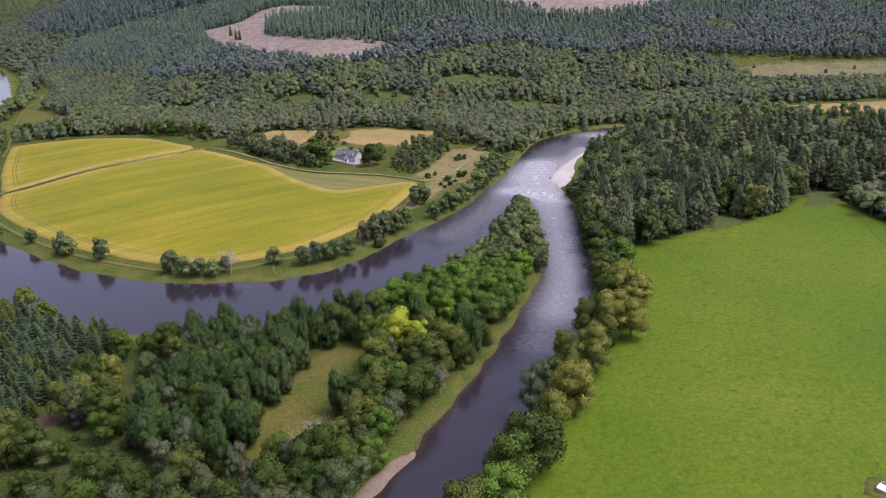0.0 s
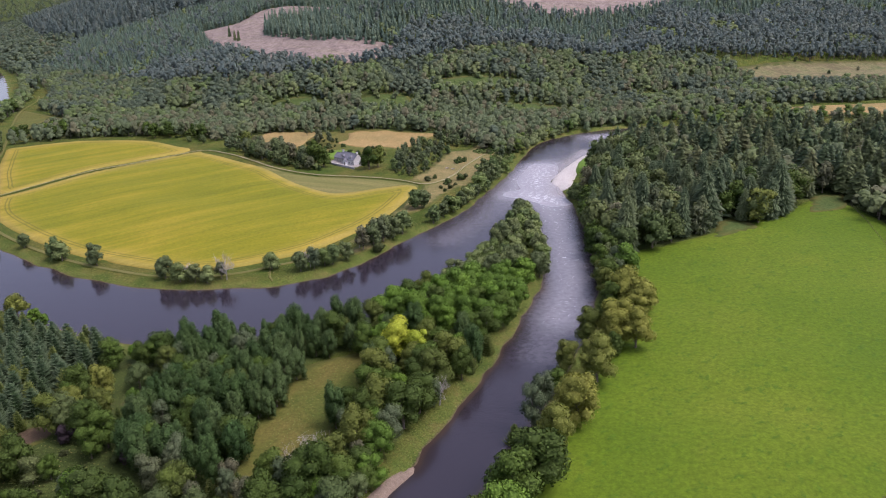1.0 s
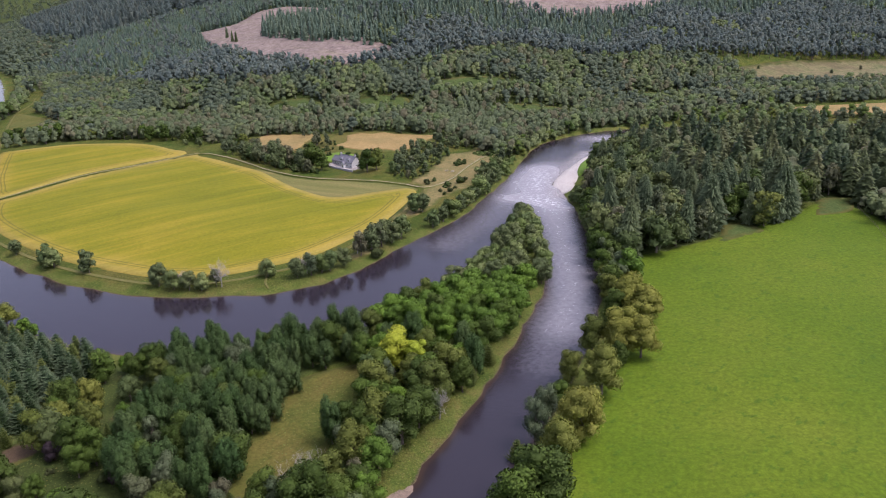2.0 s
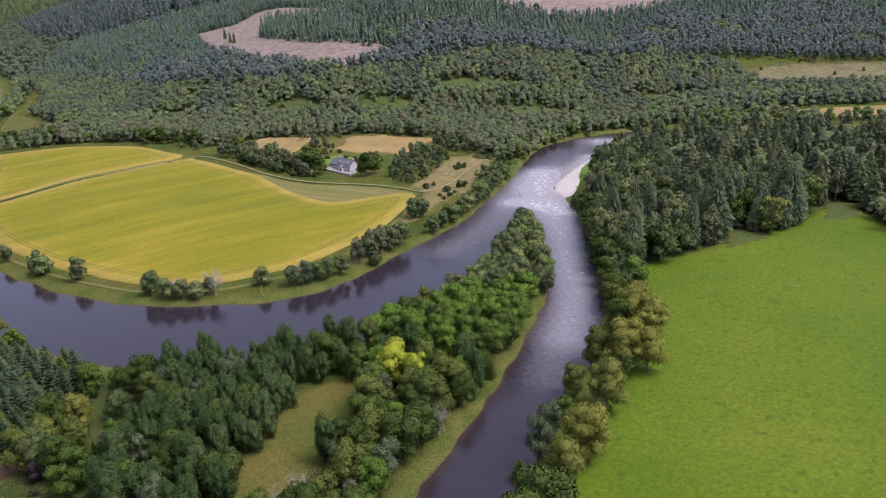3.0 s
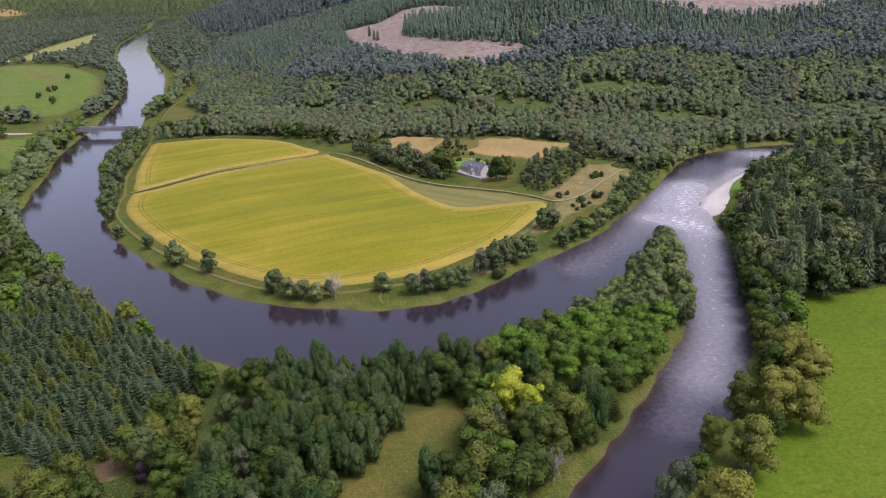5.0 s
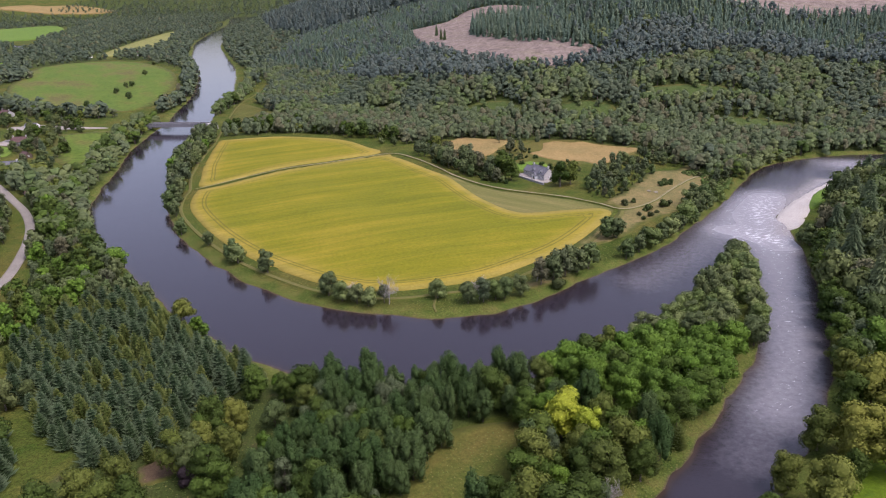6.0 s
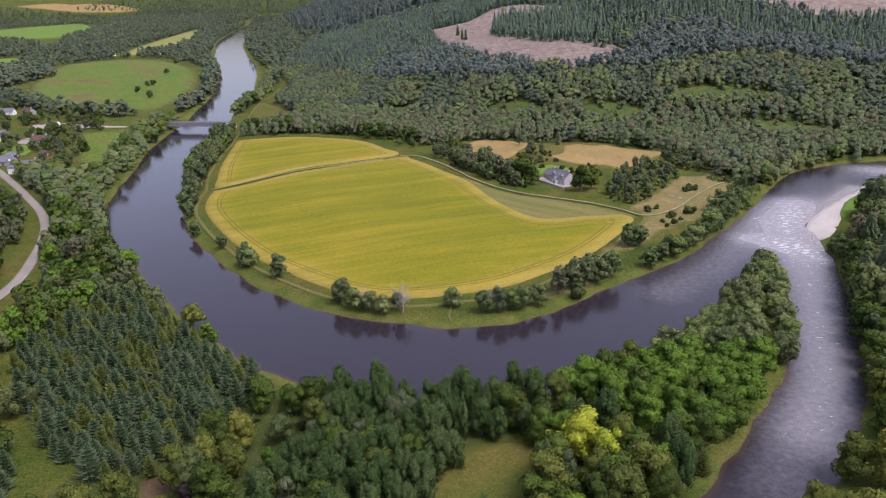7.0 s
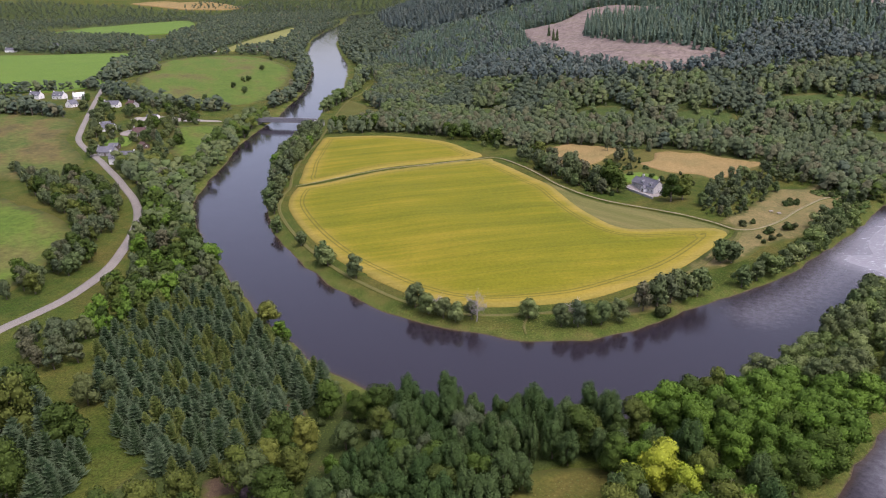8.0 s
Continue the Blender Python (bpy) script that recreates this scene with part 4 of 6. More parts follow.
LEAF = {
    "oak": leaf_material("oak_leaves", [(0.033, 0.058, 0.011), (0.055, 0.084, 0.016), (0.042, 0.067, 0.015), (0.103, 0.121, 0.025), (0.061, 0.099, 0.017)]),
    "sycamore": leaf_material("sycamore_leaves", [(0.152, 0.163, 0.031), (0.184, 0.189, 0.036), (0.133, 0.151, 0.031)], 0.2),
    "maple": leaf_material("maple_leaves", [(0.082, 0.154, 0.019), (0.100, 0.172, 0.022), (0.076, 0.136, 0.020)]),
    "lime": leaf_material("golden_leaves", [(0.29, 0.33, 0.028), (0.31, 0.35, 0.034), (0.26, 0.32, 0.03)]),
    "poplar": leaf_material("aspen_leaves", [(0.034, 0.068, 0.019), (0.050, 0.086, 0.026), (0.041, 0.075, 0.020), (0.060, 0.094, 0.030)], 0.26),
    "willow": leaf_material("willow_leaves", [(0.132, 0.172, 0.058), (0.160, 0.196, 0.072), (0.108, 0.150, 0.044)], 0.3),
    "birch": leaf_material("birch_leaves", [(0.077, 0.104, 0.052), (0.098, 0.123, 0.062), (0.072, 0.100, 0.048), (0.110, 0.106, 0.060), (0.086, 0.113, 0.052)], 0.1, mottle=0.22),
    "spruce": leaf_material("spruce_needles", [(0.022, 0.043, 0.017), (0.032, 0.055, 0.024), (0.027, 0.049, 0.016), (0.036, 0.059, 0.027)], 0.3, shoots=(0.145, 0.19, 0.105)),
    "fir": leaf_material("fir_needles", [(0.046, 0.072, 0.035), (0.067, 0.094, 0.044), (0.056, 0.084, 0.038), (0.097, 0.106, 0.046), (0.078, 0.100, 0.041)], 0.3, shoots=(0.095, 0.125, 0.065)),
    # pine green lightened and blued: the hill's haze is put into the colour
    "pine": leaf_material("hazed_pine_needles", [(0.066, 0.092, 0.085), (0.082, 0.107, 0.094), (0.073, 0.100, 0.085), (0.094, 0.115, 0.094)], 0.1, mottle=0.22),
    # lighter green of young spruce, with blue added in place of distant haze
    "sitka": leaf_material("hazed_young_spruce", [(0.078, 0.120, 0.089), (0.095, 0.138, 0.100), (0.085, 0.129, 0.088), (0.104, 0.139, 0.089)], 0.1, mottle=0.22),
    # leaf tone for far trees, greyed and blued to carry the valley haze
    "valley": leaf_material("hazed_distant_leaves", [(0.055, 0.077, 0.051), (0.069, 0.092, 0.058), (0.062, 0.085, 0.051), (0.079, 0.101, 0.059)], 0.1, mottle=0.22),
    "larch": leaf_material("larch_needles", [(0.061, 0.084, 0.019), (0.079, 0.102, 0.024), (0.052, 0.076, 0.020)], 0.25, shoots=(0.17, 0.19, 0.05)),
    "alder": leaf_material("alder_leaves", [(0.073, 0.108, 0.039), (0.093, 0.130, 0.046), (0.113, 0.137, 0.055), (0.082, 0.108, 0.044)], 0.25),
    "ash": leaf_material("ash_leaves", [(0.078, 0.104, 0.036), (0.097, 0.116, 0.041), (0.064, 0.092, 0.031)]),
    "plum": leaf_material("plum_leaves", [(0.045, 0.034, 0.040), (0.06, 0.042, 0.046)]),
    "bracken": leaf_material("bracken_fronds", [(0.062, 0.105, 0.026), (0.075, 0.115, 0.03), (0.085, 0.11, 0.034)]),
    "gorse": leaf_material("gorse_sprays", [(0.043, 0.070, 0.020), (0.059, 0.081, 0.025), (0.054, 0.065, 0.025)]),
}

# kind: name, label, category, maker of shapes
KINDS = {
    "oak": ("oak_tree", "dark green broad-leaved tree with a rounded crown", lambda s, n: broadleaf(s, 12.5, 5.2, 1.0, 21, int(680 * n), 0.58 / n ** 0.5, lobe=(0.26, 0.46))),
    "sycamore": ("sycamore_tree", "olive-green broad-leaved tree with billowing crown", lambda s, n: broadleaf(s, 14, 6.2, 0.9, 28, int(820 * n), 0.6 / n ** 0.5, lobe=(0.24, 0.42))),
    "maple": ("maple_tree", "fresh green broad-leaved tree with dense crown", lambda s, n: broadleaf(s, 10.5, 4.4, 0.8, 17, int(600 * n), 0.52 / n ** 0.5, lobe=(0.26, 0.46))),
    "lime": ("lime_tree", "yellow-green broad-leaved tree among darker trees", lambda s, n: broadleaf(s, 13, 5.0, 1.8, 22, int(780 * n), 0.55 / n ** 0.5, lobe=(0.25, 0.44))),
    "poplar": ("aspen_tree", "tall grey-green aspen with upright boughs", lambda s, n: broadleaf(s, 14.0, 4.2, 1.2, 28, int(760 * n), 0.5 / n ** 0.5, 1.7, 0.75, 0.5, lobe=(0.2, 0.32))),
    "willow": ("willow_tree", "pale green rounded riverside willow", lambda s, n: broadleaf(s, 7.5, 3.9, 0.6, 13, int(500 * n), 0.46 / n ** 0.5, lobe=(0.3, 0.5))),
    "birch": ("birch_tree", "grey-green birch with a light crown", lambda s, n: broadleaf(s, 11, 3.7, 1.4, 16, int(540 * n), 0.48 / n ** 0.5, 0.4, 0.74, 0.45, lobe=(0.26, 0.44))),
    "spruce": ("spruce_tree", "young dark green spruce in a plantation", lambda s, n: conifer(s, 6.6, 2.8, 0.1, 9, 9, -0.2, 3, 0.5, 1, 0.6)),
    "fir": ("fir_tree", "tall dark green conifer of a mature wood", lambda s, n: conifer(s, 20, 5.5, 1.5, 22, 11, 0.3, 2, 0.52, 1, 0.75)),
    "larch": ("larch_tree", "yellow-green young larch beside spruces", lambda s, n: conifer(s, 6.6, 2.4, 0.1, 10, 9, -0.3, 3, 0.55, 1, 0.66)),
    "alder": ("alder_tree", "mid-green riverside alder with an uneven crown", lambda s, n: broadleaf(s, 10, 4.2, 0.8, 17, int(580 * n), 0.52 / n ** 0.5, 0.1, lobe=(0.26, 0.46))),
    "ash": ("ash_tree", "grey-green broad-leaved tree in the village", lambda s, n: broadleaf(s, 12, 5.2, 2.0, 12, int(560 * n), 0.62 / n ** 0.5)),
    "plum": ("plum_tree", "purple-leaved tree among green trees", lambda s, n: broadleaf(s, 6.5, 3.2, 0.8, 12, int(420 * n), 0.46 / n ** 0.5)),
    "gorse": ("gorse_bush", "low dark green gorse bush", lambda s, n: broadleaf(s, 2.6, 2.0, 0.1, 7, int(240 * n), 0.38 / n ** 0.5)),
}
SHAPES = {k: 5 for k in KINDS}
MADE, COUNT = {}, {}
PLACED = []
tree_rng = np.random.RandomState(11)


def plant(kind, x, y, size=1.0, wide=1.0, label="", group=""):
    """One tree as a thing: its trunk, with the crown as a part."""
    name, text, maker = KINDS[kind]
    COUNT[kind] = COUNT.get(kind, 0) + 1
    near = 2 if math.hypot(x, y - 50) < 185 else 1 if math.hypot(x, y - 45) < 260 else 0
    if (kind, near, 0) not in MADE:
        for s in range(SHAPES[kind]):
            (tv, tf), (cv, cf, cn) = maker(s * 7 + len(kind), (1.0, 2.4, 4.4)[near])
            stem = link_mesh("trunk", tv, tf, BARK)
            leafage = link_mesh("crown", cv, cf, LEAF[kind], smooth=cn is not None, normals=cn)
            if kind in ("spruce", "fir", "larch"):
                put_values(leafage, "tip", np.resize([0.0, 0.75, 1.0, 0.75, 0.4], len(cv)) * (np.arange(len(cv)) < len(cv) - 18))
            MADE[kind, near, s] = (stem.data, leafage.data)
            bpy.data.objects.remove(stem)
            bpy.data.objects.remove(leafage)
    s = tree_rng.randint(SHAPES[kind])
    top = new(name, MADE[kind, near, s][0])
    z = float(ground_z(x, y))
    top.matrix_basis = pose(x, y, z, tree_rng.uniform(-3, 3), tree_rng.uniform(-3, 3), tree_rng.uniform(0, 360)) @ Matrix.Diagonal((size * wide, size * wide, size, 1))
    crown = new("crown", MADE[kind, near, s][1])
    crown.parent = top
    PLACED.append((x, y, size * wide))
    return tagged(top, label or text, "bush" if kind == "gorse" else "tree", group or {"gorse": "gorse bushes"}.get(kind, name.replace("_", " ") + "s"))


def scatter(outline, gap, seed, jitter=0.38):
    """Uneven places about a gap apart within an outline."""
    rng = np.random.RandomState(seed)
    o = np.array(outline)
    lo, hi = o.min(0), o.max(0)
    xs, ys = np.meshgrid(np.arange(lo[0], hi[0], gap), np.arange(lo[1], hi[1], gap * 0.87))
    xs = xs + (np.arange(xs.shape[0])[:, None] % 2) * gap / 2
    xs, ys = (a + rng.uniform(-jitter, jitter, xs.shape) * gap for a in (xs, ys))
    keep = inside(xs, ys, o) > 0
    return np.column_stack([xs[keep], ys[keep]])


def clear_of(pts, keep_off=(), shore=2.0):
    ok = bank(pts[:, 0], pts[:, 1]) > shore
    for o in keep_off:
        ok &= inside(pts[:, 0], pts[:, 1], o) < 1.0
    return pts[ok]


def pick_kind(rng, mixture):
    names, weights = list(mixture), np.array(list(mixture.values()), float)
    return names[rng.choice(len(names), p=weights / weights.sum())]


def grove(outline, gap, seed, mixture, sizes=(0.8, 1.2), keep_off=(), shore=2.0, limit=400, jitter=0.38):
    rng = np.random.RandomState(seed)
    pts = clear_of(scatter(outline, gap, seed, jitter), keep_off, shore)[:limit]
    pts = pts[(along(pts[:, 0], pts[:, 1], LANE_LINE) > 1.5) & (along(pts[:, 0] - 7, pts[:, 1] + 5, LANE_LINE) > 0)]
    for x, y in pts:
        plant(pick_kind(rng, mixture), x, y, rng.uniform(*sizes), rng.uniform(0.88, 1.15))


STUFF_SHAPES = {}
LANE_LINE = curve([(*p, 3.5) for p in [(-231, 205), (-231, 218), (-234, 236), (-243, 258), (-258, 282), (-284, 315), (-312, 341), (-349, 366), (-404, 400), (-475, 442), (-512, 474), (-575, 536), (-645, 605), (-735, 695)]], 4)


def wood(name, pts, mixture, label, category, seed, sizes=(0.8, 1.2), level=1, zone=None, spread=1.0):
    """Many far trees as one mesh."""
    rng = np.random.RandomState(seed)
    makers = {
        "oak": lambda s, q: broadleaf(s, 12, 4.8, 1.0, 7 if q else 4, 84 if q else 28, 0.85 if q else 1.7, core=0.9, ragged=0.2, limbs=0, ruffle=0.25),
        "valley": lambda s, q: broadleaf(s, 12, 4.6, 1.0, 6 if q else 4, 70 if q else 28, 0.9 if q else 1.7, core=0.9, ragged=0.2, limbs=0, ruffle=0.25),
        "alder": lambda s, q: broadleaf(s, 11.5, 4.8, 0.8, 7 if q else 4, 84 if q else 28, 0.85 if q else 1.7, core=0.9, ragged=0.2, limbs=0, ruffle=0.25),
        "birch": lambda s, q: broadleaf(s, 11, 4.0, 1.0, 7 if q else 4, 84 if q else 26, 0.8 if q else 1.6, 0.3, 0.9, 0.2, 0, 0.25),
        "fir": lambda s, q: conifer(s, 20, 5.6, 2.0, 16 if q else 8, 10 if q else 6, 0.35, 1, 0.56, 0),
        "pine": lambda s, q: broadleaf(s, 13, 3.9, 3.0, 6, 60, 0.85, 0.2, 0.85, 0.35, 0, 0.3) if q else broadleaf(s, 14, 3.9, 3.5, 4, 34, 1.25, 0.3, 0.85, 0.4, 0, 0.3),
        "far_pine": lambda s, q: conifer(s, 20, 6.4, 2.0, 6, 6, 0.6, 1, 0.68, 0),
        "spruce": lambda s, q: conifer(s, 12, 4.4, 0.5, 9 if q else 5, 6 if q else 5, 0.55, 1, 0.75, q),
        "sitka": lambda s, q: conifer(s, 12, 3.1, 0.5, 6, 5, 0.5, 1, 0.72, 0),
        "bracken": lambda s, q: broadleaf(s, 1.3, 2.2, 0.05, 4, 46, 0.6, limbs=0),
        "gorse": lambda s, q: broadleaf(s, 2.4, 2.0, 0.1, 4, 40, 0.7, limbs=0),
    }
    kinds = list(mixture)
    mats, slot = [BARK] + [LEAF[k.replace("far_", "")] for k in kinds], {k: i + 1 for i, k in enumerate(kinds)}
    V, F, S, T, N, base = [], [], [], [], [], 0
    zs = ground_z(pts[:, 0], pts[:, 1])
    for (x, y), z in zip(pts, zs):
        k = pick_kind(rng, mixture) if zone is None or rng.uniform() < 0.15 else zone(x, y)
        q = rng.randint(4)
        if (k, q, level) not in STUFF_SHAPES:
            STUFF_SHAPES[k, q, level] = makers[k](q * 5 + 2, level)
        (tv, tf), (cv, cf, cn) = STUFF_SHAPES[k, q, level]
        a, s = rng.uniform(0, 6.28), rng.uniform(*sizes)
        w = s * rng.uniform(0.85, 1.2) * spread
        R = np.array([[np.cos(a) * w, -np.sin(a) * w, 0], [np.sin(a) * w, np.cos(a) * w, 0], [0, 0, s]])
        v = np.concatenate([tv, cv]) @ R.T + (x, y, z)
        V.append(v)
        N.append(np.concatenate([unit(tv * (1, 1, 0)), unit(cv * (1, 1, 0)) + (0, 0, 0.8) if cn is None else cn]) @ np.array([[np.cos(a), -np.sin(a), 0], [np.sin(a), np.cos(a), 0], [0, 0, 1]]).T)
        F += [tf + base, cf + base + len(tv)]
        S += [np.zeros(len(tf)), np.full(len(cf), slot[k])]
        T.append(np.full(len(tf) + len(cf), rng.uniform()))
        base += len(v)
    ob = link_mesh(name, np.concatenate(V), np.concatenate(F), mats, slots=np.concatenate(S), smooth=True, normals=np.concatenate(N))
    put_values(ob, "tint", np.concatenate(T), "FACE")
    return tagged(ob, label, category, kind="stuff")


# trees along the side channel and the pasture
for kind, x, y, size, wide in [
    ("maple", 69, 267, 1.15, 1.05), ("sycamore", 62, 242, 0.95, 1.0), ("sycamore", 66, 234, 0.85, 0.95), ("sycamore", 52, 216, 0.95, 0.95), ("oak", 45, 219, 0.85, 0.95), ("sycamore", 58, 212, 0.85, 0.95),
    ("sycamore", 42, 193, 0.92, 0.9), ("oak", 35, 202, 0.75, 0.9), ("sycamore", 33, 174, 1.0, 0.9), ("birch", 25, 182, 1.0, 0.85), ("birch", 21, 172, 1.1, 0.75), ("larch", 16, 168, 0.9, 1.0), ("oak", 30, 190, 0.6, 0.9), ("sycamore", 26, 164, 0.8, 0.85),
    ("oak", 19, 150, 1.15, 1.15), ("oak", 13, 144, 1.0, 1.05), ("maple", 10, 135, 1.1, 1.05), ("oak", 2, 130, 0.95, 1.0), ("oak", 56, 238, 0.8, 0.9), ("oak", 58, 252, 0.75, 0.9), ("oak", 62, 262, 0.7, 0.8), ("oak", 61, 276, 0.8, 0.9), ("oak", 66, 284, 0.8, 1.0), ("oak", 50, 208, 0.6, 0.9),
    ("oak", 62, 290, 0.9, 0.9), ("oak", 64, 302, 0.9, 0.9), ("birch", 65, 314, 1.0, 0.9), ("oak", 67, 326, 0.9, 0.9), ("oak", 70, 338, 0.9, 0.9),
]:
    plant(kind, x + 0.7, y, size * 1.12, wide * 1.12)

shore_pts = scatter(ring([(52, 255), (58, 300), (60, 350), (64, 376), (84, 380), (80, 340), (74, 290), (66, 255)], 1), 4.6, 19)
shore_off = bank(shore_pts[:, 0], shore_pts[:, 1])
shore_rng = np.random.RandomState(20)
for x, y in shore_pts[(shore_off > 1.2) & (shore_off < 8) & (shore_pts[:, 0] > 50)]:
    plant(pick_kind(shore_rng, {"alder": 4, "oak": 3, "birch": 2}), x, y, shore_rng.uniform(0.6, 1.0), 1.1)

# the wooded point between river and channel
WILLOW_TIP = ring([(-8, 262), (6, 286), (20, 302), (30, 328), (42, 354), (48, 345), (48, 318), (46, 292), (38, 270), (20, 268), (2, 255)], 2)
MAPLES = ring([(-28, 238), (-12, 250), (14, 266), (34, 262), (30, 245), (18, 226), (4, 222), (-10, 226)], 2)
TIP_GRASS = ring([(29, 304), (36, 305), (41, 292), (39, 276), (33, 272), (31, 286)], 2)
grove(WILLOW_TIP, 5.0, 21, {"willow": 6, "alder": 2}, (0.65, 1.1), [TIP_GRASS], shore=1.0)
grove(MAPLES, 6.0, 22, {"maple": 8, "oak": 1}, (0.85, 1.15), shore=2.5)
plant("plum", -74, 158, 1.1, 1.0)
plant("plum", -95, 168, 0.8, 1.0)
plant("lime", -15, 208, 1.05, 1.1)
plant("lime", -8, 207, 0.9, 1.05)
plant("lime", -20, 205, 0.75, 1.0)
SHORE_OAKS = ring([(-26, 232), (-12, 222), (8, 218), (22, 236), (30, 244), (26, 226), (16, 208), (4, 188), (-8, 168), (-20, 148), (-34, 142), (-33, 164), (-27, 180), (-23, 198), (-28, 212)], 2)
grove(SHORE_OAKS, 6.2, 23, {"oak": 6, "birch": 1, "poplar": 2, "maple": 1, "larch": 1}, (0.7, 1.15), [GLADE_EDGE, ring([(-26, 206), (-16, 214), (-2, 210), (-2, 203), (-14, 199), (-24, 200)], 1), ring([(-2, 232), (4, 224), (-2, 220)], 1)], 3.0)
ASPENS = ring([(-88, 216), (-70, 222), (-56, 226), (-42, 236), (-30, 236), (-29, 213), (-41, 206), (-46, 176), (-49, 152), (-72, 150), (-80, 168), (-74, 190), (-84, 200)], 2)
grove(ASPENS, 5.2, 24, {"poplar": 8, "oak": 2, "birch": 1}, (0.6, 0.95), [GLADE_EDGE], 3.0)
GAPS = [ring([(-102, 190), (-94, 204), (-88, 196), (-92, 186)], 2), ring([(-112, 164), (-102, 172), (-94, 166), (-100, 156)], 2), ring([(-92, 146), (-84, 156), (-76, 150), (-80, 142)], 2), ring([(-72, 198), (-66, 206), (-60, 200), (-66, 192)], 2)]
MIXED = ring([(-104, 208), (-90, 212), (-80, 198), (-78, 168), (-78, 146), (-60, 130), (-30, 128), (-30, 146), (-120, 146), (-104, 170)], 2)
grove(MIXED, 7.2, 25, {"oak": 5, "ash": 2, "larch": 1, "maple": 1, "gorse": 3}, (0.5, 1.0), [GLADE_EDGE, PLANTATION, *GAPS], 3.0)
grove(ring([(-60, 126), (-20, 130), (-22, 146), (-34, 156), (-50, 156), (-60, 146)], 2), 6.0, 26, {"birch": 4, "larch": 3, "oak": 3}, (0.7, 1.0), [], 3.0)
grove(ring([(-124, 158), (-104, 160), (-92, 150), (-78, 146), (-60, 130), (-44, 120), (-80, 112), (-130, 130)], 2), 6.4, 27, {"oak": 4, "ash": 3, "larch": 2, "birch": 1, "gorse": 3, "maple": 1}, (0.45, 0.95), [GLADE_EDGE, PLANTATION], 3.0)
edge_pts = scatter(ring([(44, 330), (44, 290), (38, 262), (28, 236), (14, 204), (0, 180), (-14, 156), (-24, 144), (-14, 150), (4, 180), (20, 206), (34, 236), (46, 270), (50, 330)], 1), 4.2, 29)
edge_off = bank(edge_pts[:, 0], edge_pts[:, 1])
edge_rng = np.random.RandomState(30)
for x, y in edge_pts[(edge_off > 2.2) & (edge_off < 8.5)]:
    if edge_rng.uniform() < 0.9:
        plant(pick_kind(edge_rng, {"willow": 3, "alder": 3, "gorse": 3, "oak": 1}), x, y, edge_rng.uniform(0.4, 0.95), 1.1)
for x, y, tall in [(17, 229, 8), (-2, 184, 7), (-31, 157, 9), (-35, 155, 8), (-85, 275.5, 9), (-101, 277, 6), (-54, 286, 7), (-36, 306, 6)]:
    snag = link_mesh("dead_tree", *bare_tree(int(x + 200), tall, 0.48 * tall), PALE_BARK)
    snag.matrix_basis = pose(x, y, float(ground_z(x, y)))
    tagged(snag, "bleached dead tree with bare forked boughs", "dead tree", "dead trees")
# spruce plantation
SOIL = [ring([(-117, 205), (-113, 211), (-105, 205), (-110, 200)], 2), ring([(-112, 171), (-107, 179), (-99, 176), (-102, 168), (-107, 165)], 2)]
grove(PLANTATION, 4.5, 31, {"spruce": 10, "larch": 4}, (0.85, 1.4), SOIL, 6.0, 400, 0.26)
for soil in SOIL:
    drape("bare_soil", soil, SOIL_MAT, 0.3, "bare reddish-brown soil under the conifers", "soil", 1.5)
for kind, x, y, size, wide in [("sycamore", -153, 250, 0.62, 1.15), ("maple", -143, 243, 0.55, 1.1), ("maple", -139, 241, 0.45, 1.1), ("sycamore", -103, 189, 0.7, 0.9), ("sycamore", -96, 190, 0.75, 0.9), ("oak", -92, 180, 0.8, 1.0), ("sycamore", -99, 180, 0.7, 0.95), ("ash", -164, 184, 0.75, 1.0), ("ash", -160, 190, 0.6, 1.0), ("oak", -107, 214, 0.5, 1.0), ("alder", -103, 215, 0.6, 1.0), ("maple", -96, 213, 0.55, 1.0), ("alder", -91, 216, 0.6, 1.0), ("oak", -102, 207, 0.55, 1.0)]:
    plant(kind, x, y, size, wide)
# trees round the plantation, along the outer bank
OUTER_BANK = ring([(-229, 286), (-214, 282), (-202, 277), (-178, 260), (-190, 272), (-230, 298), (-250, 312), (-290, 345), (-312, 372), (-330, 358), (-300, 325), (-268, 296), (-252, 276)], 2)
grove(OUTER_BANK, 7.6, 32, {"alder": 5, "oak": 3, "birch": 2, "maple": 4}, (0.8, 1.25), [PLANTATION], 3.0)
grove(ring([(-214, 236), (-205, 262), (-178, 268), (-150, 248), (-120, 234), (-112, 226), (-130, 232), (-160, 250), (-195, 252)], 2), 6.5, 33, {"alder": 5, "birch": 2}, (0.6, 0.9), [PLANTATION], 3.5)
grove(ring([(-206, 180), (-193, 181), (-180, 182), (-160, 176), (-143, 166), (-134, 150), (-190, 140), (-215, 160)], 2), 4.8, 34, {"spruce": 9, "oak": 1, "larch": 1}, (0.9, 1.4), [], 3.0)
for x, y, s in [(-205, 206, 0.8), (-199, 203, 0.75), (-209, 200, 0.75), (-200, 209, 0.7), (-212, 205, 0.6), (-193, 199, 0.75), (-190, 194, 0.7), (-203, 196, 0.7), (-196, 193, 0.6), (-207, 211, 0.6), (-187, 200, 0.6)]:
    plant("birch", x, y, s, 1.25)
grove(ring([(-199, 211), (-216, 232), (-231, 262), (-228, 284), (-202, 276), (-197, 250), (-191, 226)], 2), 6.8, 36, {"maple": 3, "oak": 4, "alder": 3, "birch": 1}, (0.6, 0.95), [PLANTATION], 3.0)
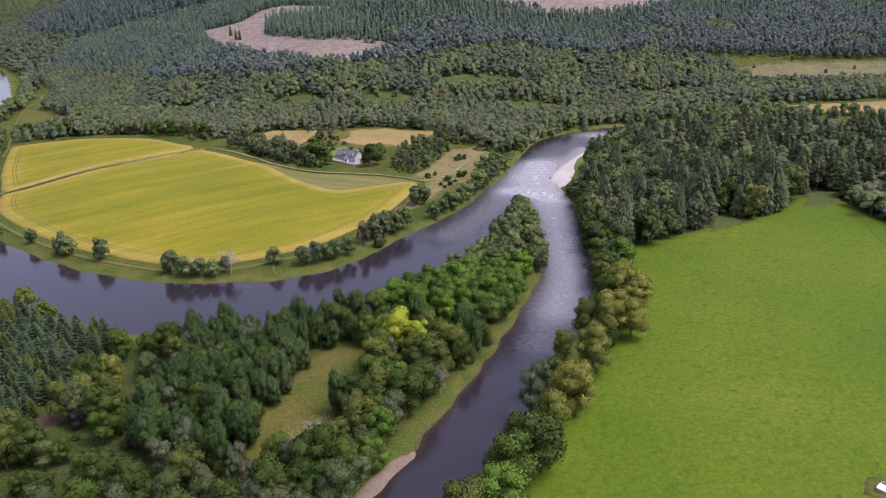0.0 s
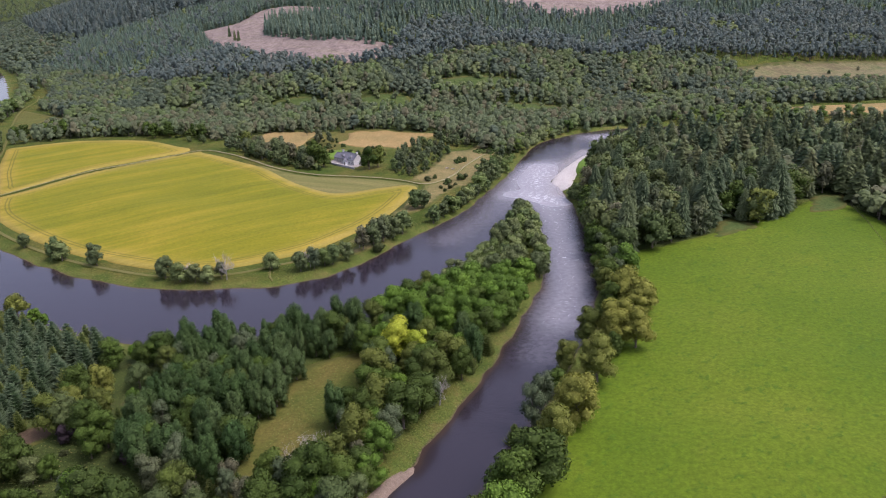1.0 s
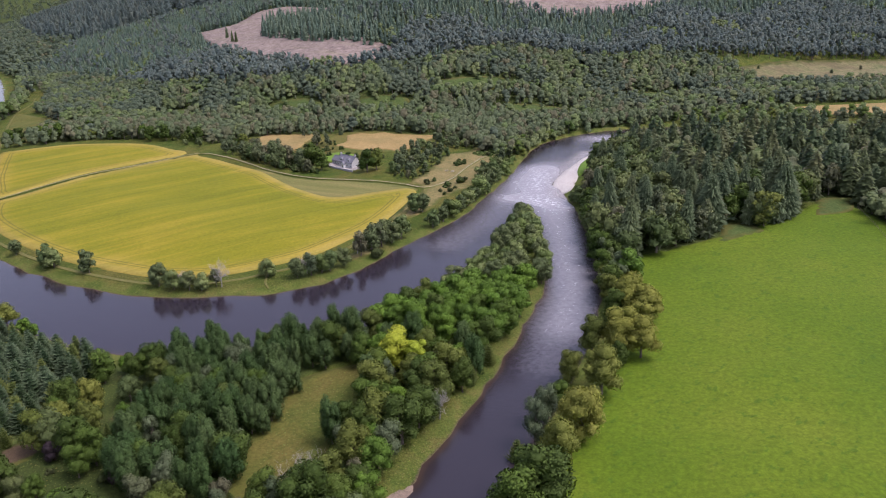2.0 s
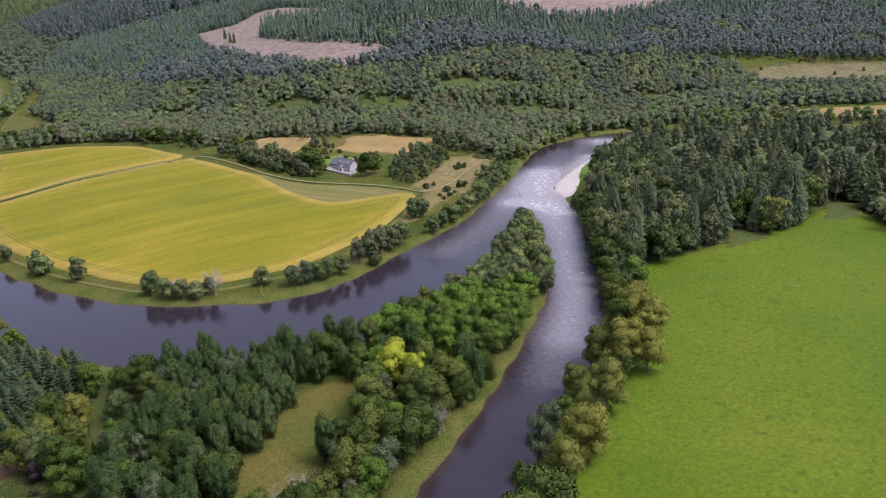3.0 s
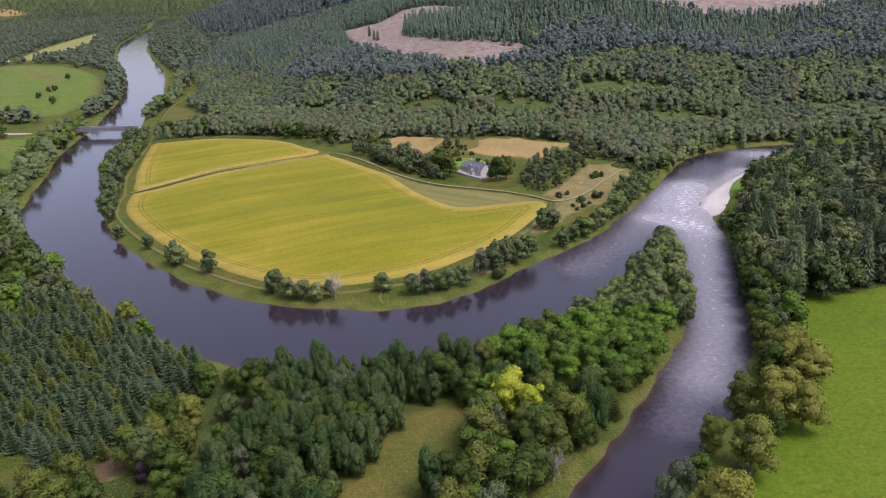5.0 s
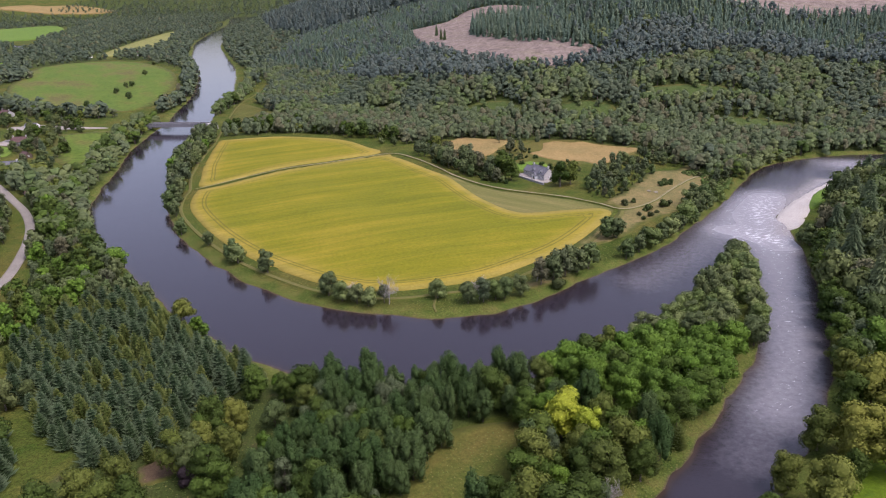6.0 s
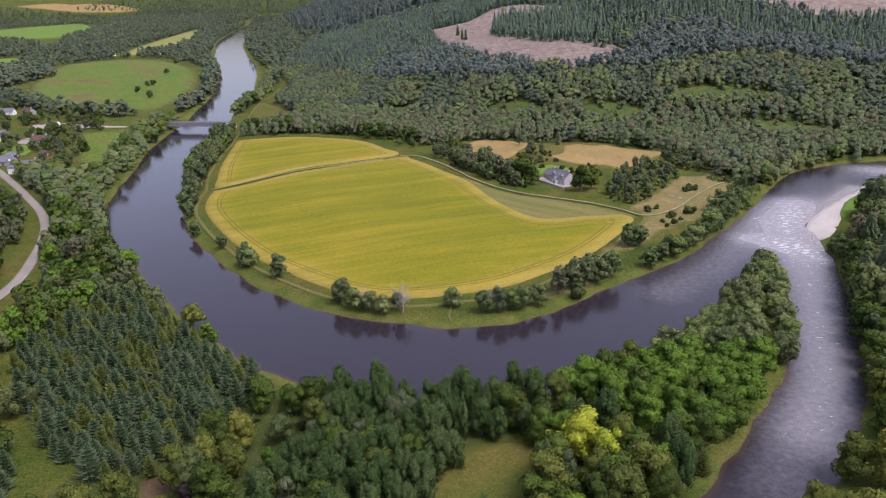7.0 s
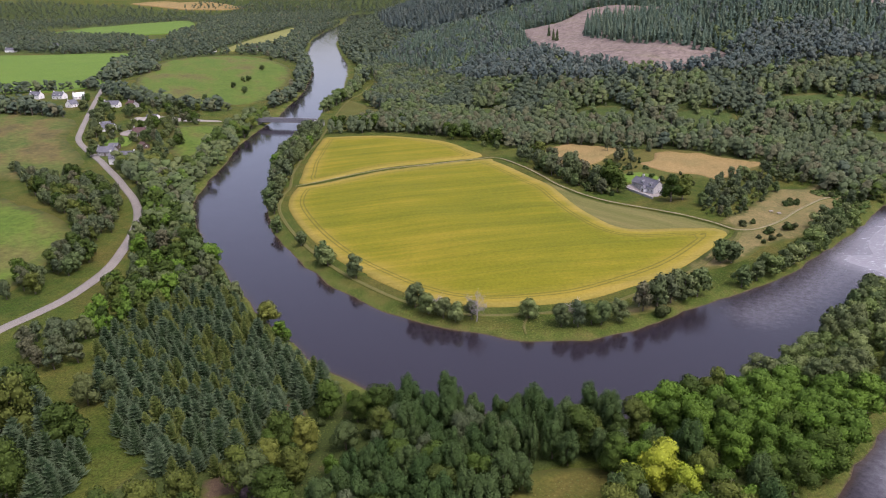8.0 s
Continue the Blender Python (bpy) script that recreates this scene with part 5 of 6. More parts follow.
LANE_WOOD = ring([(-440, 362), (-395, 355), (-350, 358), (-320, 338), (-290, 308), (-268, 280), (-252, 252), (-246, 225), (-256, 222), (-264, 244), (-284, 284), (-312, 302), (-350, 316), (-400, 340)], 2)
grove(LANE_WOOD, 6.6, 35, {"birch": 5, "oak": 2, "alder": 3}, (0.6, 0.95), [], 3.0)

# trees on the inner bank below the barley
for kind, x, y, size in [
    ("alder", -187, 318, 0.55), ("alder", -166, 303, 0.75), ("willow", -162, 301, 0.9), ("alder", -144, 294, 0.75), ("alder", -110, 278, 0.75), ("willow", -103, 275, 0.8), ("alder", -97, 274, 0.6), ("willow", -92, 273, 0.7),
    ("birch", -87, 276, 0.55), ("willow", -69, 284, 0.75), ("alder", -57, 282, 0.65), ("birch", -52, 284, 0.7), ("alder", -45, 288, 0.7), ("alder", -40, 293, 0.65), ("willow", -48, 287, 0.8),
    ("birch", -34, 303, 0.8), ("alder", -30, 308, 0.8), ("birch", -26, 313, 0.8), ("alder", -22, 318, 0.8), ("alder", -18, 323, 0.85), ("birch", -31, 311, 0.8), ("alder", -25, 320, 0.8), ("gorse", -28, 303, 1.2),
    ("alder", -13, 358, 0.8), ("alder", -9, 359, 0.75), ("willow", 20, 384, 1.1), ("alder", 25, 408, 0.75), ("alder", 26, 424, 0.7), ("alder", 31, 421, 0.75), ("willow", 23, 416, 0.8), ("alder", -4, 338, 0.7), ("alder", 1, 346, 0.65), ("willow", 6, 354, 0.9), ("alder", 10, 362, 0.65), ("willow", 14, 369, 0.9), ("alder", 3, 356, 0.6), ("alder", 18, 378, 0.6),
    ("alder", 24, 390, 0.6), ("willow", 22, 398, 0.8), ("alder", 28, 404, 0.65), ("alder", 33, 414, 0.6), ("willow", 38, 428, 0.8), ("alder", 30, 416, 0.6), ("alder", 36, 440, 0.55),
]:
    plant(kind, x, y, size * 1.25, 1.05)
INNER_STRIP = ring([(-200, 322), (-232, 350), (-262, 386), (-284, 422), (-304, 462), (-330, 520), (-342, 546), (-330, 552), (-312, 520), (-290, 470), (-268, 424), (-252, 396), (-240, 372), (-222, 345)], 2)
grove(INNER_STRIP, 7.4, 41, {"alder": 5, "birch": 2, "willow": 1, "maple": 1}, (0.8, 1.15), [CROP_NORTH, CROP_SOUTH], 1.0)
# round the cottage
for kind, x, y, size, wide in [("oak", -76, 441, 1.15, 1.1), ("oak", -70, 436, 0.95, 1.0), ("oak", -80, 446, 0.9, 1.0), ("oak", -42, 428, 1.1, 1.0), ("oak", -37, 433, 1.0, 1.0), ("willow", -74, 431, 0.5, 1.0), ("birch", -94, 522, 0.8, 0.8), ("fir", -70, 532, 0.4, 1.0)]:
    plant(kind, x, y, size, wide)
grove(ring([(-150, 492), (-142, 500), (-120, 492), (-112, 474), (-128, 474)], 2), 6.5, 42, {"birch": 3, "oak": 2}, (0.55, 0.85))
grove(ring([(-122, 480), (-104, 474), (-92, 458), (-80, 442), (-70, 428), (-86, 432), (-106, 448), (-124, 464)], 2), 3.7, 43, {"gorse": 5, "birch": 1, "alder": 1}, (0.5, 1.1))
grove(ring([(-32, 426), (-26, 462), (-17, 487), (-7, 497), (6, 481), (4, 457), (-6, 428), (-15, 411), (-26, 416)], 2), 5.0, 44, {"birch": 4, "alder": 2, "willow": 1, "gorse": 4}, (0.28, 0.8))
grove(ring([(-6, 500), (4, 520), (40, 512), (28, 492), (10, 484)], 2), 5.2, 46, {"birch": 3, "alder": 3, "willow": 1}, (0.4, 0.75), shore=3.0)
grove(ring([(-90, 494), (-84, 520), (-72, 512), (-66, 492), (-74, 480)], 2), 6.0, 47, {"gorse": 4, "birch": 1}, (0.5, 1.0))
for x, y, s in [(12, 447, 1.3), (15, 449, 1.1), (10, 445, 0.9), (-7, 406, 1.1), (-3, 411, 0.8), (4, 400, 1.2), (11, 408, 1.3), (14, 410, 1.1), (0, 393, 0.7), (5, 393, 0.9), (2, 388, 0.7), (8, 398, 0.6), (-62, 462, 1.0), (-58, 470, 0.9), (-52, 466, 1.1), (-70, 470, 1.0), (-75, 480, 0.9), (-64, 486, 0.9), (-48, 474, 0.8), (-40, 470, 0.9), (-36, 462, 1.0), (-44, 482, 0.7)]:
    plant("gorse", x, y, s)
grove(ring([(38, 456), (30, 470), (44, 486), (66, 512), (62, 498), (50, 470)], 2), 5.0, 45, {"gorse": 3, "willow": 2, "birch": 1}, (0.5, 1.0), shore=2.0)

brackens = np.vstack([scatter(ring([(22, 471), (33, 491), (50, 487), (47, 476), (29, 468)], 2), 2.3, 48), scatter(ring([(31, 456), (36, 467), (48, 468), (46, 455), (39, 441), (33, 446)], 2), 2.3, 49)])
wood("bracken", clear_of(brackens, [], 2.0), {"bracken": 1}, "dense green bracken on the river bank", "bracken", 50, (0.6, 1.1))

# mature wood beside the pasture: its front rows as trees, the rest as one
front = clear_of(scatter(RIGHT_WOOD, 7.2, 51), [PASTURE_EDGE, *WOOD_BAYS], 2.5)
front = front[(inside(front[:, 0], front[:, 1], PASTURE_EDGE) < -4.5) & (inside(front[:, 0], front[:, 1], SHOAL) < -9)]
depth = inside(front[:, 0], front[:, 1], RIGHT_WOOD)
is_front = (front[:, 0] < 190) & ((front[:, 1] < 360) | (front[:, 0] < 120) & (front[:, 1] < 440))
rng = np.random.RandomState(52)
for x, y in front[is_front]:
    edge = bank(np.array([x]), np.array([y]))[0]
    kind = pick_kind(rng, {"alder": 4, "birch": 3, "ash": 3, "fir": 1} if edge < 14 else {"fir": 6, "oak": 1, "ash": 2, "birch": 2} if x > 112 else {"fir": 4, "birch": 2, "ash": 4, "alder": 2})
    plant(kind, x, y, {"fir": rng.uniform(0.75, 1.25)}.get(kind, rng.uniform(0.95, 1.45)), 1.1 if kind == "fir" else 1.0)
for i, (x, y) in enumerate([(112, 309), (117, 317), (141, 317), (147, 322), (154, 327), (160, 333), (166, 340), (124, 327), (140, 327), (153, 336), (172, 349)]):
    plant("fir" if i % 4 != 2 else "oak", x, y, (0.85, 1.25, 1.2, 1.0, 1.35)[i % 5], 1.3)
wood("woodland", front[~is_front], {"fir": 5, "birch": 3, "alder": 4}, "mature dark conifers and broad-leaved trees", "woodland", 53, (0.62, 1.05), spread=1.35)

# post and wire fence between pasture and wood
fence = tagged(new("fence"), "weathered timber post and wire fence beside the pasture", "fence")
FENCE_LINE = curve([(191.5, 335), (187, 317), (182, 298), (177, 279), (178, 262)], 8)
fence_at = [(x, y, float(ground_z(x, y))) for x, y in FENCE_LINE]
fence.matrix_basis = pose(*fence_at[0])
for a, b in zip(fence_at, fence_at[1:] + fence_at[-1:]):
    here = np.array(a) - fence_at[0]
    link_mesh("post", *tube([here + (0, 0, -0.4), here + (0, 0, 0.9), here + (0, 0, 1.3)], [0.085, 0.08, 0.07], 6), BARK, fence)
    for up in (0.55, 1.05):
        if a != b:
            there = np.array(b) - fence_at[0]
            link_mesh("wire", *tube([here + (0, 0, up), (here + there) / 2 + (0, 0, up - 0.02), there + (0, 0, up)], [0.022, 0.02, 0.022], 4), BARK, fence)

# birch woods at the foot of the hill
HAY_GAP = ring([(-140, 512), (-112, 526), (-92, 526), (-70, 530), (-50, 536), (-25, 536), (8, 518), (0, 490), (-60, 480), (-130, 480)], 1)
GREEN_GAPS = [ring(o, 2) for o in ([(34, 592), (60, 604), (96, 606), (118, 588), (70, 574)], [(145, 642), (190, 662), (240, 668), (250, 648), (170, 624)], [(-256, 640), (-222, 640), (-196, 624), (-202, 604), (-248, 620)], [(-6, 632), (30, 646), (66, 644), (68, 628), (6, 616)], [(-146, 602), (-120, 612), (-96, 606), (-86, 590), (-122, 584)], [(-72, 600), (-50, 606), (-24, 602), (-20, 582), (-53, 580)])]

NW_MEADOW = ring([(-342, 584), (-366, 632), (-395, 693), (-363, 670), (-320, 632), (-288, 606), (-287, 590), (-314, 588)], 2)
drape("rough_meadow", NW_MEADOW, GLADE, 0.3, "yellowing rough meadow beside the upper track", "meadow", 5)
grove(ring([(-332, 552), (-285, 546), (-235, 541), (-197, 529), (-172, 507), (-160, 512), (-190, 545), (-240, 562), (-290, 574), (-326, 580)], 2), 8.5, 54, {"oak": 4, "alder": 2, "birch": 2, "gorse": 3}, (0.45, 0.95), [CROP_NORTH, NW_MEADOW])
for gap in GREEN_GAPS:
    drape("bracken_clearing", gap, BRACKEN_FLOOR, 0.5, "green bracken clearing in the hillside wood", "clearing", 6)


def hill_foot_kind(x, y):
    """Birch and alder below, darker pines among them higher up."""
    if waves(x, y, 90, 15) + (595 - y) * 0.25 > 0:
        return "birch" if waves(x, y, 40, 10) > -0.9 else "alder"
    return "valley" if waves(x, y, 60, 14) > 0.1 else "birch" if (x * 2.1 + y) % 2 < 1.2 else "alder"


pts = clear_of(scatter(BIRCH_WOOD, 6.6, 61), GREEN_GAPS + [HAY_GAP, NW_MEADOW], 3.0)
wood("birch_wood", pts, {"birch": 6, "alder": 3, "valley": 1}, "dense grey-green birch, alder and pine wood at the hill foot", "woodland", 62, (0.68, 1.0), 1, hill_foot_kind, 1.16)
foot = np.vstack([scatter(ring([(110, 548), (180, 552), (330, 542), (480, 525), (560, 560), (560, 640), (420, 605), (402, 592), (402, 558), (347, 558), (295, 567), (272, 588), (260, 598), (150, 556)], 1), 8.0, 67), scatter(ring([(36, 476), (60, 512), (96, 536), (140, 548), (240, 552), (240, 545), (140, 538), (100, 524), (76, 500), (52, 468)], 1), 5.5, 68)])
wood("riverside_wood", clear_of(foot, [], 1.0), {"birch": 4, "alder": 5, "oak": 2}, "mixed birch and alder along the upper river", "woodland", 69, (0.45, 0.85), 1, spread=1.25)
shrubs = np.vstack([scatter(gap, 7.5, 58, 0.5) for gap in GREEN_GAPS])
wood("scrub", shrubs[::2], {"birch": 2, "alder": 2, "gorse": 4}, "low scrub in the bracken clearings", "scrub", 57, (0.28, 0.6), 1, spread=1.2)
# conifer forest on the hill
CLEARINGS = [ring([(-300, 952), (-245, 935), (-219, 984), (-150, 960), (-100, 900), (-135, 850), (-111, 774), (-40, 712), (-46, 682), (-92, 666), (-154, 704), (-224, 788)], 3), ring([(40, 925), (66, 898), (125, 884), (204, 884), (290, 940), (290, 1010), (60, 1000)], 3), ring([(285, 735), (370, 776), (482, 800), (600, 800), (560, 700), (418, 678), (300, 692)], 3)]
NEAR_HILL = ring([(-520, 970), (-430, 890), (-362, 826), (-306, 758), (-257, 708), (-190, 670), (-144, 645), (-86, 654), (-36, 656), (14, 686), (69, 710), (149, 708), (244, 750), (370, 776), (482, 800), (600, 800), (640, 1000), (300, 1080), (0, 1080), (-300, 1150), (-560, 1150)], 1)
pts = clear_of(scatter(NEAR_HILL, 6.4, 63), CLEARINGS, 5.0)


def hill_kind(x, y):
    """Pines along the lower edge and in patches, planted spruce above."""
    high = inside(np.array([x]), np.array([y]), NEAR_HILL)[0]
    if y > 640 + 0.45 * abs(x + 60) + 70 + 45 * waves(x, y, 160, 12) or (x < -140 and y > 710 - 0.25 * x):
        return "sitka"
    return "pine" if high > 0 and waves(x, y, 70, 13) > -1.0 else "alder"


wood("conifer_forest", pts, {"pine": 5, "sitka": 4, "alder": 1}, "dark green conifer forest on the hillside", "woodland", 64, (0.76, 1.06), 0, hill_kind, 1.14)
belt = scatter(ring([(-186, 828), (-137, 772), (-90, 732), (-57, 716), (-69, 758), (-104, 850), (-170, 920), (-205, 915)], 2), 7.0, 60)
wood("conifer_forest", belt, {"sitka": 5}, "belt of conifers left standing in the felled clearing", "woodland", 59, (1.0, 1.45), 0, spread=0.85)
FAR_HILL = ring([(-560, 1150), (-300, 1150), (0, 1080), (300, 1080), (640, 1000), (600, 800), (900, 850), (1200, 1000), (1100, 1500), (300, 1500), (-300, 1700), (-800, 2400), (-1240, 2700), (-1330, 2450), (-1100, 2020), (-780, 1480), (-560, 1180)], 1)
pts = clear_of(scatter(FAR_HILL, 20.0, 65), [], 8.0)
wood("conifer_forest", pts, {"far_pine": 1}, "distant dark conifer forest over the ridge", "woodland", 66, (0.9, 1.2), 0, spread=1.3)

# tussocks of rough grass on banks and glades
TUSSOCK = leaf_material("tussock_blades", [(0.085, 0.115, 0.03), (0.105, 0.125, 0.036), (0.095, 0.12, 0.03), (0.14, 0.13, 0.045)])


def tussocks(name, pts, label, seed, sizes=(0.25, 0.6)):
    """Many tufts of blades as one mesh."""
    rng = np.random.RandomState(seed)
    n, k = len(pts), 6
    z = ground_z(pts[:, 0], pts[:, 1])
    root = np.repeat(np.column_stack([pts, z + 0.22]), k, 0)
    s = np.repeat(rng.uniform(*sizes, n), k)[:, None]
    a = rng.uniform(0, 6.28, n * k)
    out, side = np.column_stack([np.cos(a), np.sin(a), np.zeros(n * k)]), np.column_stack([-np.sin(a), np.cos(a), np.zeros(n * k)])
    up = np.array((0, 0, 1.0))
    v = np.stack([root - side * s * 0.25, root + side * s * 0.25, root + out * s * 0.7 + side * s * 0.3 + up * s * 0.55, root + out * s * 0.8 - side * s * 0.3 + up * s * 0.45], 1).reshape(-1, 3)
    i = np.arange(n * k)[:, None] * 4
    f = np.stack([i + [0, 1, 2], i + [0, 2, 3]], 1).reshape(-1, 3)
    ob = link_mesh(name, v, f, TUSSOCK)
    put_values(ob, "tint", np.repeat(np.repeat(rng.uniform(0, 1, n), k), 2), "FACE")
    return tagged(ob, label, "grass", kind="stuff")


def strip_points(line, low, high, gap, seed):
    """Places beside the water along a stretch of the plan."""
    pts = scatter(line, gap, seed, 0.5)
    e = bank(pts[:, 0], pts[:, 1])
    return pts[(e > low) & (e < high)]


INNER_BANK = ring([(-260, 396), (-232, 362), (-196, 330), (-160, 304), (-107, 282), (-70, 286), (-30, 332), (0, 392), (44, 470), (80, 530), (110, 540), (60, 440), (20, 340), (-20, 280), (-90, 250), (-160, 270), (-240, 330)], 2)
POINT_BANK = ring([(50, 360), (40, 250), (0, 160), (-40, 110), (-60, 140), (-20, 190), (20, 250), (30, 330)], 2)
bank_pts = np.vstack([strip_points(INNER_BANK, 0.6, 16, 1.5, 91), strip_points(POINT_BANK, 0.5, 9, 1.1, 92), strip_points(ring([(-230, 320), (-150, 250), (-90, 215), (-100, 205), (-170, 240), (-240, 310)], 2), 0.5, 9, 1.3, 93)])
tussocks("bank_grass", bank_pts, "tussocky rough grass on the river banks", 94, (0.16, 0.38))
tussocks("glade_grass", np.vstack([scatter(GLADE_EDGE, 1.5, 95, 0.5), scatter(MIXED, 1.4, 97, 0.5)]), "tussocky ochre grass in the glades", 99, (0.15, 0.34))
for i, (x, y) in enumerate([(352, 712), (390, 740), (372, 775), (318, 742), (430, 760), (300, 700), (330, 700), (410, 700)]):
    plant("birch", x, y, 0.35 + 0.08 * (i % 3), 1.3)
for x, y in [(-220, 843), (-226, 850), (-238, 874), (-106, 752)]:
    plant("fir", x, y, 0.65, 0.8, "lone dark conifer standing on felled ground")

# ---- woods and banks west of the river ----
CLOSE = (9, 10, 13)


def west_points(picks):
    p = np.vstack([clear_of(scatter(ring(WEST_WOODS[i][0], 1), WEST_WOODS[i][1], 70 + i), [], 1.5) for i in picks])
    return p[(along(p[:, 0], p[:, 1], LANE_LINE) > 3) & (along(p[:, 0] - 12, p[:, 1] + 9, LANE_LINE) > 1)]


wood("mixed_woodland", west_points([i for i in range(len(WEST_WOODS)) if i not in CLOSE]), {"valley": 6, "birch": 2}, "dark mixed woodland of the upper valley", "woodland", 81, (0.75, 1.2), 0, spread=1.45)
wood("riverside_wood", west_points(CLOSE), {"alder": 6, "oak": 2, "birch": 2}, "mixed trees along the river and the village lane", "woodland", 83, (0.75, 1.2), 1, spread=1.2)
for i, (x, y) in enumerate([(-584, 766), (-579, 770), (-641, 876), (-716, 995), (-560, 720), (-520, 690), (-530, 640), (-486, 612), (-430, 590), (-476, 600)]):
    plant("ash", x, y, 0.55 + 0.07 * (i % 3), 1.1)
village_rng = np.random.RandomState(82)
for x, y in [(-602, 555), (-592, 545), (-560, 540), (-552, 530), (-540, 552), (-530, 545), (-545, 515), (-530, 508), (-522, 515), (-470, 468), (-478, 460), (-462, 500), (-468, 508), (-475, 515), (-458, 516), (-452, 506), (-446, 512), (-440, 500), (-470, 488), (-474, 480), (-418, 462), (-408, 455), (-402, 470), (-395, 440), (-430, 462), (-372, 418), (-366, 408), (-398, 428), (-500, 560), (-520, 580), (-540, 600), (-610, 600), (-622, 612), (-585, 600), (-350, 385), (-344, 378), (-425, 410), (-440, 425), (-490, 470), (-500, 478)]:
    plant(["ash", "birch", "ash", "fir"][village_rng.randint(4) if village_rng.uniform() < 0.6 else 0], x, y, village_rng.uniform(0.6, 0.95), 1.1)

HOMES = [(-721, 594), (-694, 601), (-671, 606), (-628, 562), (-587, 574), (-569, 582), (-495, 486), (-452, 480), (-420, 419), (-389, 405), (-508, 497), (-415, 447), (-336, 371), (-432, 436), (-500, 540)]
VILLAGE = ring([(-650, 590), (-600, 620), (-540, 612), (-470, 575), (-440, 540), (-430, 500), (-400, 470), (-372, 425), (-340, 385), (-352, 372), (-400, 396), (-440, 424), (-500, 470), (-560, 530), (-620, 580)], 1)
spots = clear_of(scatter(VILLAGE, 11.5, 84, 0.45), [], 3.0)
for x, y in spots[along(spots[:, 0], spots[:, 1], LANE_LINE) > 3]:
    if min(math.hypot(x - a, y - b) for a, b in HOMES) > 17 and village_rng.uniform() < 0.6:
        plant(["ash", "oak", "birch", "alder"][village_rng.randint(4)], x, y, village_rng.uniform(0.45, 0.8), 1.1)

# ---- buildings ----
def part(name, bm, mat, parent, label=""):
    me = bpy.data.meshes.new(name)
    bm.to_mesh(me)
    bm.free()
    me.materials.append(mat)
    ob = new(name, me)
    ob.parent = parent
    return tagged(ob, label)


def box(bm, x0, y0, z0, x1, y1, z1, bevel=0.0):
    g = bmesh.ops.create_cube(bm, size=1, matrix=Matrix.Translation(((x0 + x1) / 2, (y0 + y1) / 2, (z0 + z1) / 2)) @ Matrix.Diagonal((x1 - x0, y1 - y0, z1 - z0, 1)))
    if bevel:
        bmesh.ops.bevel(bm, geom=list({e for v in g["verts"] for e in v.link_edges}), offset=bevel, segments=1, affect="EDGES")


def prism(bm, outline, y0, y1):
    """A solid with an x, z outline, from y0 to y1."""
    a, b = [bm.verts.new((x, y0, z)) for x, z in outline], [bm.verts.new((x, y1, z)) for x, z in outline]
    bm.faces.new(a)
    bm.faces.new(b[::-1])
    for i in range(len(a)):
        j = (i + 1) % len(a)
        bm.faces.new((a[j], a[i], b[i], b[j]))


HARL = patchy("white_harling", [(0.3, (0.66, 0.65, 0.62)), (0.7, (0.78, 0.77, 0.74))], [(0.3, (0.6, 0.59, 0.56)), (0.7, (0.8, 0.79, 0.77))], 0.5, 6.0, 0.9, 0.3)
STONE = patchy("grey_stone", [(0.3, (0.26, 0.25, 0.24)), (0.7, (0.38, 0.37, 0.36))], [(0.3, (0.16, 0.15, 0.15)), (0.7, (0.44, 0.43, 0.41))], 0.8, 3.0, 0.9, 0.6)
SLATE = patchy("grey_slate", [(0.3, (0.098, 0.098, 0.114)), (0.7, (0.158, 0.158, 0.175))], [(0.3, (0.075, 0.075, 0.091)), (0.7, (0.180, 0.180, 0.198))], 0.4, 3.0, 0.7, 0.4)
TILE = patchy("brown_tile", [(0.3, (0.078, 0.048, 0.046)), (0.7, (0.120, 0.072, 0.065))], [(0.3, (0.060, 0.036, 0.033)), (0.7, (0.132, 0.084, 0.078))], 0.4, 3.0, 0.8, 0.4)
PAINT = patchy("white_paint", [(0.3, (0.72, 0.72, 0.71)), (0.7, (0.82, 0.82, 0.81))], [(0.3, (0.7, 0.7, 0.69)), (0.7, (0.82, 0.82, 0.81))], 1.0, 8.0, 0.5, 0.05, spec=0.4)
GLASS = patchy("window_glass", [(0.3, (0.02, 0.025, 0.03)), (0.7, (0.04, 0.045, 0.05))], [(0.3, (0.02, 0.025, 0.03)), (0.7, (0.05, 0.055, 0.06))], 1.0, 5.0, 0.08, 0.0, spec=0.6)
TIMBER = patchy("dark_timber", [(0.3, (0.07, 0.05, 0.04)), (0.7, (0.12, 0.09, 0.07))], [(0.3, (0.05, 0.04, 0.03)), (0.7, (0.14, 0.11, 0.08))], 1.0, 6.0, 0.8, 0.3)
STEEL = patchy("weathered_girder", [(0.3, (0.17, 0.17, 0.19)), (0.7, (0.25, 0.25, 0.27))], [(0.3, (0.13, 0.13, 0.14)), (0.7, (0.28, 0.27, 0.27))], 0.3, 3.0, 0.6, 0.2)
CONCRETE = patchy("stained_concrete", [(0.3, (0.27, 0.26, 0.25)), (0.7, (0.40, 0.39, 0.37))], [(0.3, (0.2, 0.19, 0.18)), (0.7, (0.42, 0.41, 0.39))], 0.3, 2.0, 0.9, 0.3)


